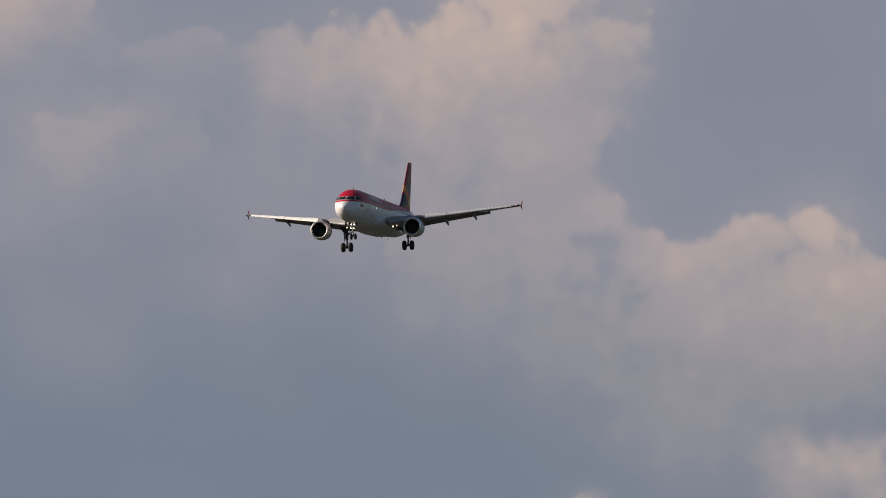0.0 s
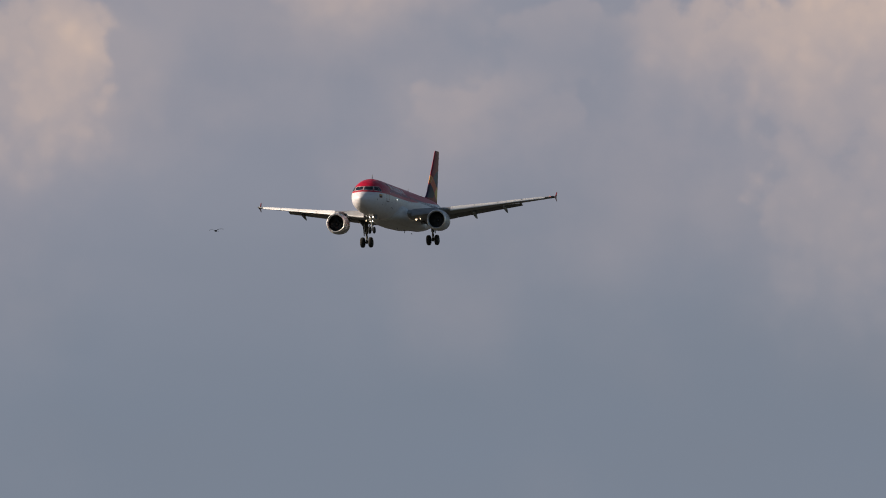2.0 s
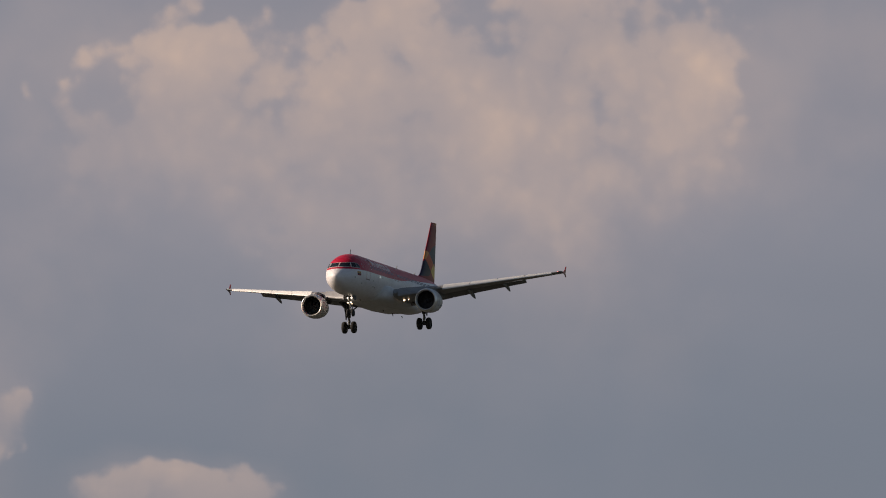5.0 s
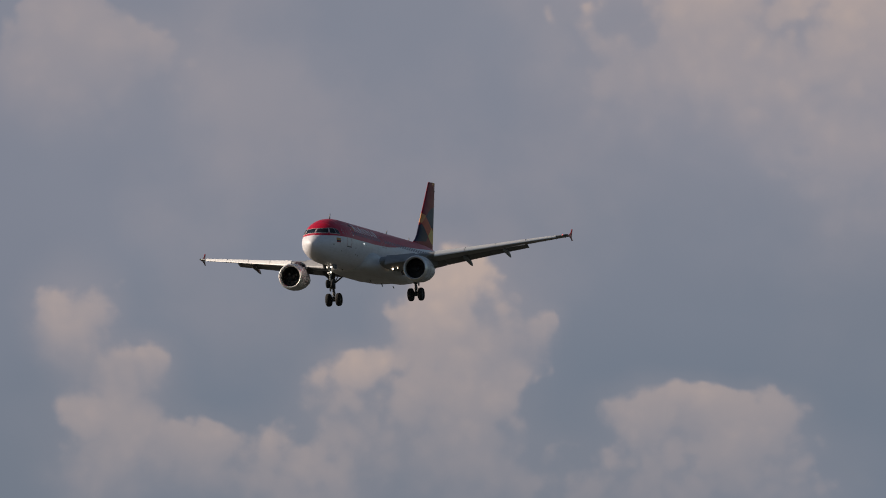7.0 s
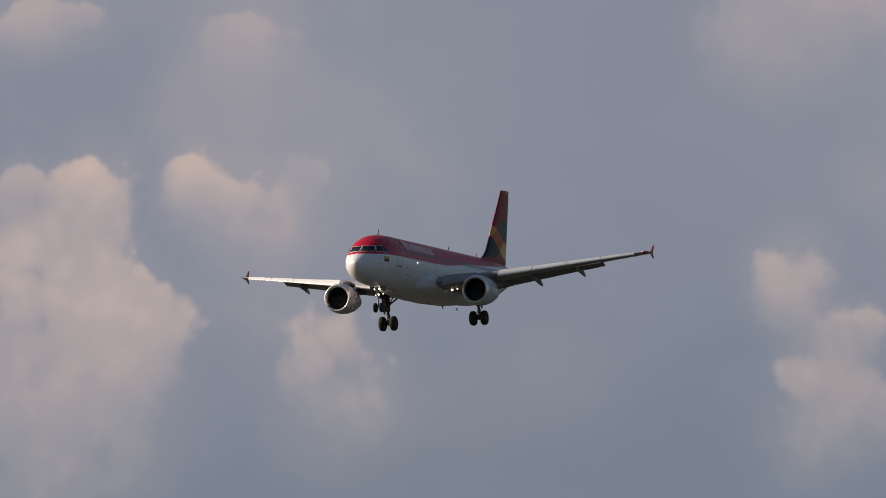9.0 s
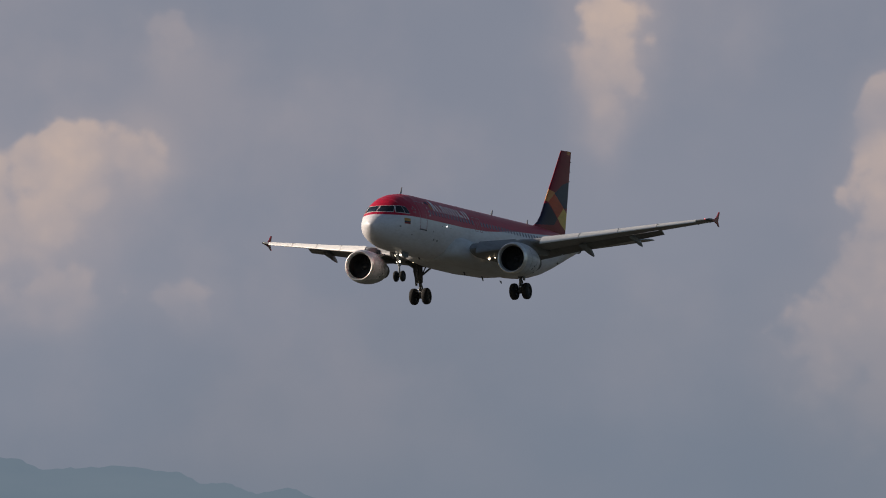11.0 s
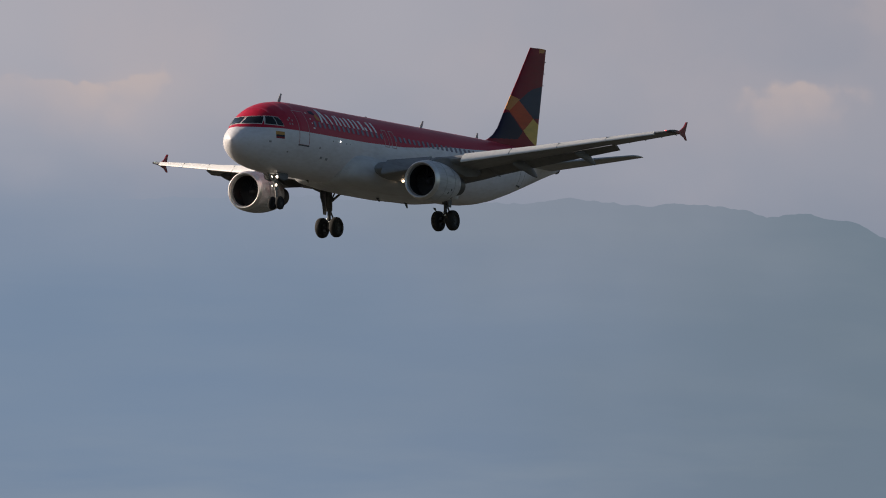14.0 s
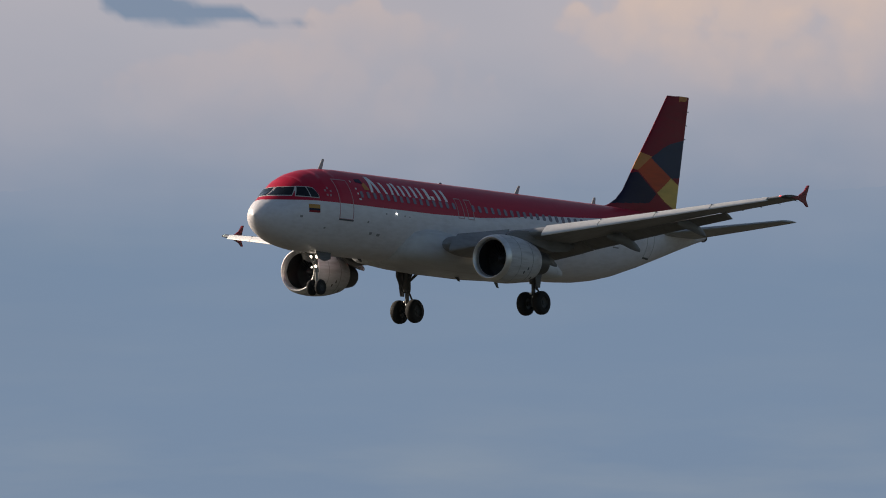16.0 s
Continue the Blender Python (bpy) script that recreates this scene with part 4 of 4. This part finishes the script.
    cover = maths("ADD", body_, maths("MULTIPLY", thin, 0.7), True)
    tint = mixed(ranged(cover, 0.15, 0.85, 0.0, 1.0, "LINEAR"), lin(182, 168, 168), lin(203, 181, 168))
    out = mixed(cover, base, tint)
    out = mixed(attribute("peak"), out, lin(121, 136, 157))
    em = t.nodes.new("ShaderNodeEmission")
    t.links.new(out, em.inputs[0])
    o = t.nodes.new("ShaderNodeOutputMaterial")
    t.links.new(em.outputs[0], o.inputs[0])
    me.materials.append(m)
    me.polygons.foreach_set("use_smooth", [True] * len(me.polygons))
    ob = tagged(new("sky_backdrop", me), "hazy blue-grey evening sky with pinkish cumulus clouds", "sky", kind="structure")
    return ob


def build_ridge():
    """The far mountain ridge, a long slope rising from the plain; its blue haze is painted into its glow."""
    na, nr = 1400, 26
    az = np.linspace(20, 44, na)
    crest = np.interp(az, RIDGE_AZ, RIDGE_EL) + (fbm(az * 6, az * 0, 7, 6) - .5) * .05 + (fbm(az * 40, az * 0, 17, 3) - .5) * .012
    verts = []
    for j in range(nr):
        u = j / (nr - 1)                      # 0 at the foot, 1 at the crest
        r = 3900 + 500 * u
        slope = u ** 1.15
        relief = (fbm(az * 3.2, az * 0 + u * 5, 41, 5) - .5) * 26 * u * (1 - u) * 2
        h = -2 + (np.tan(np.radians(crest)) * 4400 + 2) * slope + relief
        rr = r + relief * 2
        verts.append(np.stack([-rr * np.sin(np.radians(az)), rr * np.cos(np.radians(az)), h], -1))
    co = np.concatenate(verts)
    back = np.stack([-4480 * np.sin(np.radians(az)), 4480 * np.cos(np.radians(az)), np.full(na, -2.0)], -1)
    co = np.concatenate([co, back])
    idx = np.arange(na * (nr + 1)).reshape(nr + 1, na)
    quads = np.stack([idx[:-1, :-1], idx[:-1, 1:], idx[1:, 1:], idx[1:, :-1]], -1).reshape(-1, 4)
    me = bpy.data.meshes.new("mountain_ridge")
    me.from_pydata(co.tolist(), [], quads.tolist())
    flat = np.hypot(co[:, 0], co[:, 1])
    vaz, vel = np.degrees(np.arctan2(-co[:, 0], co[:, 1])), np.degrees(np.arctan2(co[:, 2], flat))
    # share of painted haze on the ridge, growing to the left and downwards
    painted_haze = smooth(30.2, 33.8, vaz + (fbm(vaz * 1.5, vel * 2, 61) - .5) * 1.2 + (1.9 - vel) * .6)
    a = me.attributes.new("painted_haze", "FLOAT", "POINT")
    a.data.foreach_set("value", painted_haze.astype(np.float32))
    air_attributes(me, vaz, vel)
    m = bpy.data.materials.new("ridge_haze_glow")
    m.use_nodes = True
    t = m.node_tree
    t.nodes.clear()
    at_ = t.nodes.new("ShaderNodeAttribute")
    at_.attribute_name = "painted_haze"
    geo = t.nodes.new("ShaderNodeNewGeometry")
    sep = t.nodes.new("ShaderNodeSeparateXYZ")
    t.links.new(geo.outputs["Position"], sep.inputs[0])
    hr = t.nodes.new("ShaderNodeMapRange")
    hr.inputs[1].default_value, hr.inputs[2].default_value = 40.0, 150.0
    t.links.new(sep.outputs[2], hr.inputs[0])
    n1 = node(t, "ShaderNodeTexNoise", Scale=0.012, Detail=6.0)
    mp = t.nodes.new("ShaderNodeMapping")
    mp.inputs["Scale"].default_value = (1, 1, 5)
    t.links.new(geo.outputs["Position"], mp.inputs[0])
    t.links.new(mp.outputs[0], n1.inputs["Vector"])
    pr = t.nodes.new("ShaderNodeMapRange")
    pr.inputs[1].default_value, pr.inputs[2].default_value, pr.inputs[3].default_value, pr.inputs[4].default_value = .40, .72, 0, .07
    t.links.new(n1.outputs[0], pr.inputs[0])

    mixed = lambda f, a, b: mix_of(t, f, a, b)
    # aerial haze put into the emission: slate slopes blend into the sky's colour
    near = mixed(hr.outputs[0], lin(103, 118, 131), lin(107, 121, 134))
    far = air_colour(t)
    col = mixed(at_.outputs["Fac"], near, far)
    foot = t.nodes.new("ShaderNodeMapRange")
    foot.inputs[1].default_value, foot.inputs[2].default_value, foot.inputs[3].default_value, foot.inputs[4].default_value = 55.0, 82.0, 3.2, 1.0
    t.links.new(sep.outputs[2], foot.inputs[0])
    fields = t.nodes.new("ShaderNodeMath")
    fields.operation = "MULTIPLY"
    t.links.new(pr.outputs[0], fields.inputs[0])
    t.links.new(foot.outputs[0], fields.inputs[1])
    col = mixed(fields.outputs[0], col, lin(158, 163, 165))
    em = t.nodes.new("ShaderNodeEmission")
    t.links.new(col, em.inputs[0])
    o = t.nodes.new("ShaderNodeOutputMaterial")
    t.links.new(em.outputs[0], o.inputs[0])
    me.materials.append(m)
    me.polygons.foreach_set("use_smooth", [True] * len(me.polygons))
    tagged(new("mountain_ridge", me), "distant blue-grey mountain ridge, evening haze painted into its glow", "mountain", kind="structure")


def build_ground():
    me = bpy.data.meshes.new("ground")
    n = 96
    rs = [0, 60, 300, 1200, 4600]
    verts, faces = [(0, 0, -1.7)], []
    for r in rs[1:]:
        verts += [(r * math.cos(2 * math.pi * k / n), r * math.sin(2 * math.pi * k / n), -1.7) for k in range(n)]
    faces += [(0, 1 + k, 1 + (k + 1) % n) for k in range(n)]
    for j in range(len(rs) - 2):
        for k in range(n):
            a, b = 1 + j * n + k, 1 + j * n + (k + 1) % n
            faces.append((a, a + n, b + n, b))
    me.from_pydata(verts, [], faces)
    me.materials.append(paint("grass_plain", (0.032, 0.034, 0.026, 1), 0.9, dirt=0.5, grain=0.05, streak=(1, 1, 1), bump=0.0))
    tagged(new("ground", me), "flat grass plain round the airfield", "ground", kind="structure")


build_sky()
build_ridge()
build_ground()


# ---- birds ----
def build_bird(label):
    bird = tagged(new("bird"), label, "bird", group="passing birds")
    rings = []
    for y, r in ((.16, .008), (.145, .022), (.12, .03), (.08, .036), (.03, .046), (-.03, .04), (-.09, .022), (-.13, .01)):
        rings.append([Vector((r * math.cos(2 * math.pi * k / 10), y, r * .9 * math.sin(2 * math.pi * k / 10))) for k in range(10)])
    v, f = loft(rings)
    mesh_object("body", v, f, FEATHER, bird)
    for side in (-1, 1):
        rings = []
        for x, y, c, z in ((.02, .05, .12, .015), (.12, .065, .11, .06), (.22, .03, .085, .075), (.32, -.03, .05, .06), (.36, -.06, .02, .05)):
            rings.append([Vector((side * x, y, z)), Vector((side * x, y - c * .4, z + .008)), Vector((side * x, y - c, z)), Vector((side * x, y - c * .4, z - .004))])
        v, f = loft(rings)
        mesh_object("wing", v, f, FEATHER, bird)
    v, f = loft([[Vector((x, y, z)) for x, y in ((-.018, -.1), (.018, -.1), (.05, -.24), (-.05, -.24))] for z in (0.0, .008)])
    mesh_object("tail", v, f, FEATHER, bird)
    return bird


bird_a = build_bird("small dark bird gliding with raised wings, tilted")
bird_b = build_bird("small dark bird gliding level")


def flyer(az, el, dist, heading, bank, climb=0):
    """The pose of a bird seen at that azimuth and elevation."""
    a, e = radians(az), radians(el)
    p = (-dist * math.sin(a) * math.cos(e), dist * math.cos(a) * math.cos(e), dist * math.sin(e))
    return Matrix.Translation(p) @ Matrix.Rotation(radians(heading), 4, "Z") @ Matrix.Rotation(radians(climb), 4, "X") @ Matrix.Rotation(radians(bank), 4, "Y")


# ---- movement ----
# seconds, place (m), heading, nose-up, bank (degrees)
FLIGHT = [
    (0.0, -360.19, 1584.03, 102.52, 179.34, 1.51, 1.27),
    (0.5, -362.82, 1550.64, 99.88, 179.55, 1.54, 1.31),
    (1.0, -365.38, 1517.25, 97.22, 179.74, 1.60, 1.38),
    (1.5, -367.87, 1483.85, 94.54, 179.88, 1.70, 1.41),
    (2.0, -370.29, 1450.44, 91.83, 180.05, 1.79, 1.52),
    (2.5, -372.66, 1417.03, 89.11, 180.20, 1.86, 1.60),
    (3.0, -374.98, 1383.60, 86.38, 180.36, 1.91, 1.66),
    (3.5, -377.25, 1350.16, 83.64, 180.49, 1.97, 1.69),
    (3.7, -378.15, 1336.78, 82.55, 180.52, 1.99, 1.70),
    (5.8, -387.20, 1196.08, 71.03, 181.13, 2.25, 2.06),
    (6.0, -388.03, 1182.66, 69.94, 181.18, 2.26, 2.06),
    (6.5, -390.08, 1149.08, 67.22, 181.33, 2.29, 2.15),
    (7.0, -392.10, 1115.48, 64.52, 181.40, 2.22, 2.17),
    (7.5, -394.08, 1081.84, 61.83, 181.57, 2.09, 2.05),
    (8.0, -396.03, 1048.17, 59.16, 181.81, 1.97, 2.01),
    (8.5, -397.94, 1014.46, 56.51, 182.03, 1.87, 1.95),
    (9.0, -399.81, 980.71, 53.89, 182.16, 1.91, 1.94),
    (9.2, -400.54, 967.20, 52.85, 182.21, 1.96, 1.97),
    (11.3, -407.73, 824.90, 42.20, 182.69, 2.91, 1.98),
    (11.5, -408.36, 811.30, 41.22, 182.72, 2.99, 2.02),
    (12.0, -409.87, 777.26, 38.78, 182.66, 3.47, 2.23),
    (12.5, -411.30, 743.18, 36.39, 182.56, 3.74, 2.30),
    (13.0, -412.64, 709.03, 34.03, 182.63, 3.58, 2.25),
    (13.5, -413.88, 674.83, 31.71, 182.86, 3.29, 2.15),
    (14.0, -415.01, 640.56, 29.43, 183.06, 3.21, 2.15),
    (14.5, -416.01, 606.24, 27.19, 183.28, 3.28, 2.27),
    (15.0, -416.88, 571.85, 25.02, 183.39, 3.24, 2.30),
    (15.5, -417.61, 537.39, 22.89, 183.54, 3.06, 2.25),
    (16.0, -418.17, 502.87, 20.81, 183.66, 2.82, 2.12),
]


def motions():
    walk(airliner, [(t, Matrix.Translation((x, y, z)) @ Matrix.Rotation(radians(head), 4, "Z") @ Matrix.Rotation(radians(nose), 4, "X")
                     @ Matrix.Rotation(radians(bank), 4, "Y")) for t, x, y, z, head, nose, bank in FLIGHT])
    walk(bird_a, [(t, flyer(14.656 - 0.316 * (t - .5), el, 560, -100, -12, 32)) for t, el in ((0, 4.24), (.8, 4.232), (1.2, 4.225), (1.5, 4.262), (1.7, 4.22), (2.0, 4.45), (2.5, 4.8), (16, 9.0))])
    walk(bird_b, [(t, flyer(15.08 + 0.03 * (t - 1.2), el, 600, 175, 4)) for t, el in ((0, 3.43), (1.2, 3.425), (1.5, 3.468), (1.7, 3.415), (2.2, 3.4), (3.6, 2.2), (16, 0.4))])


motions()
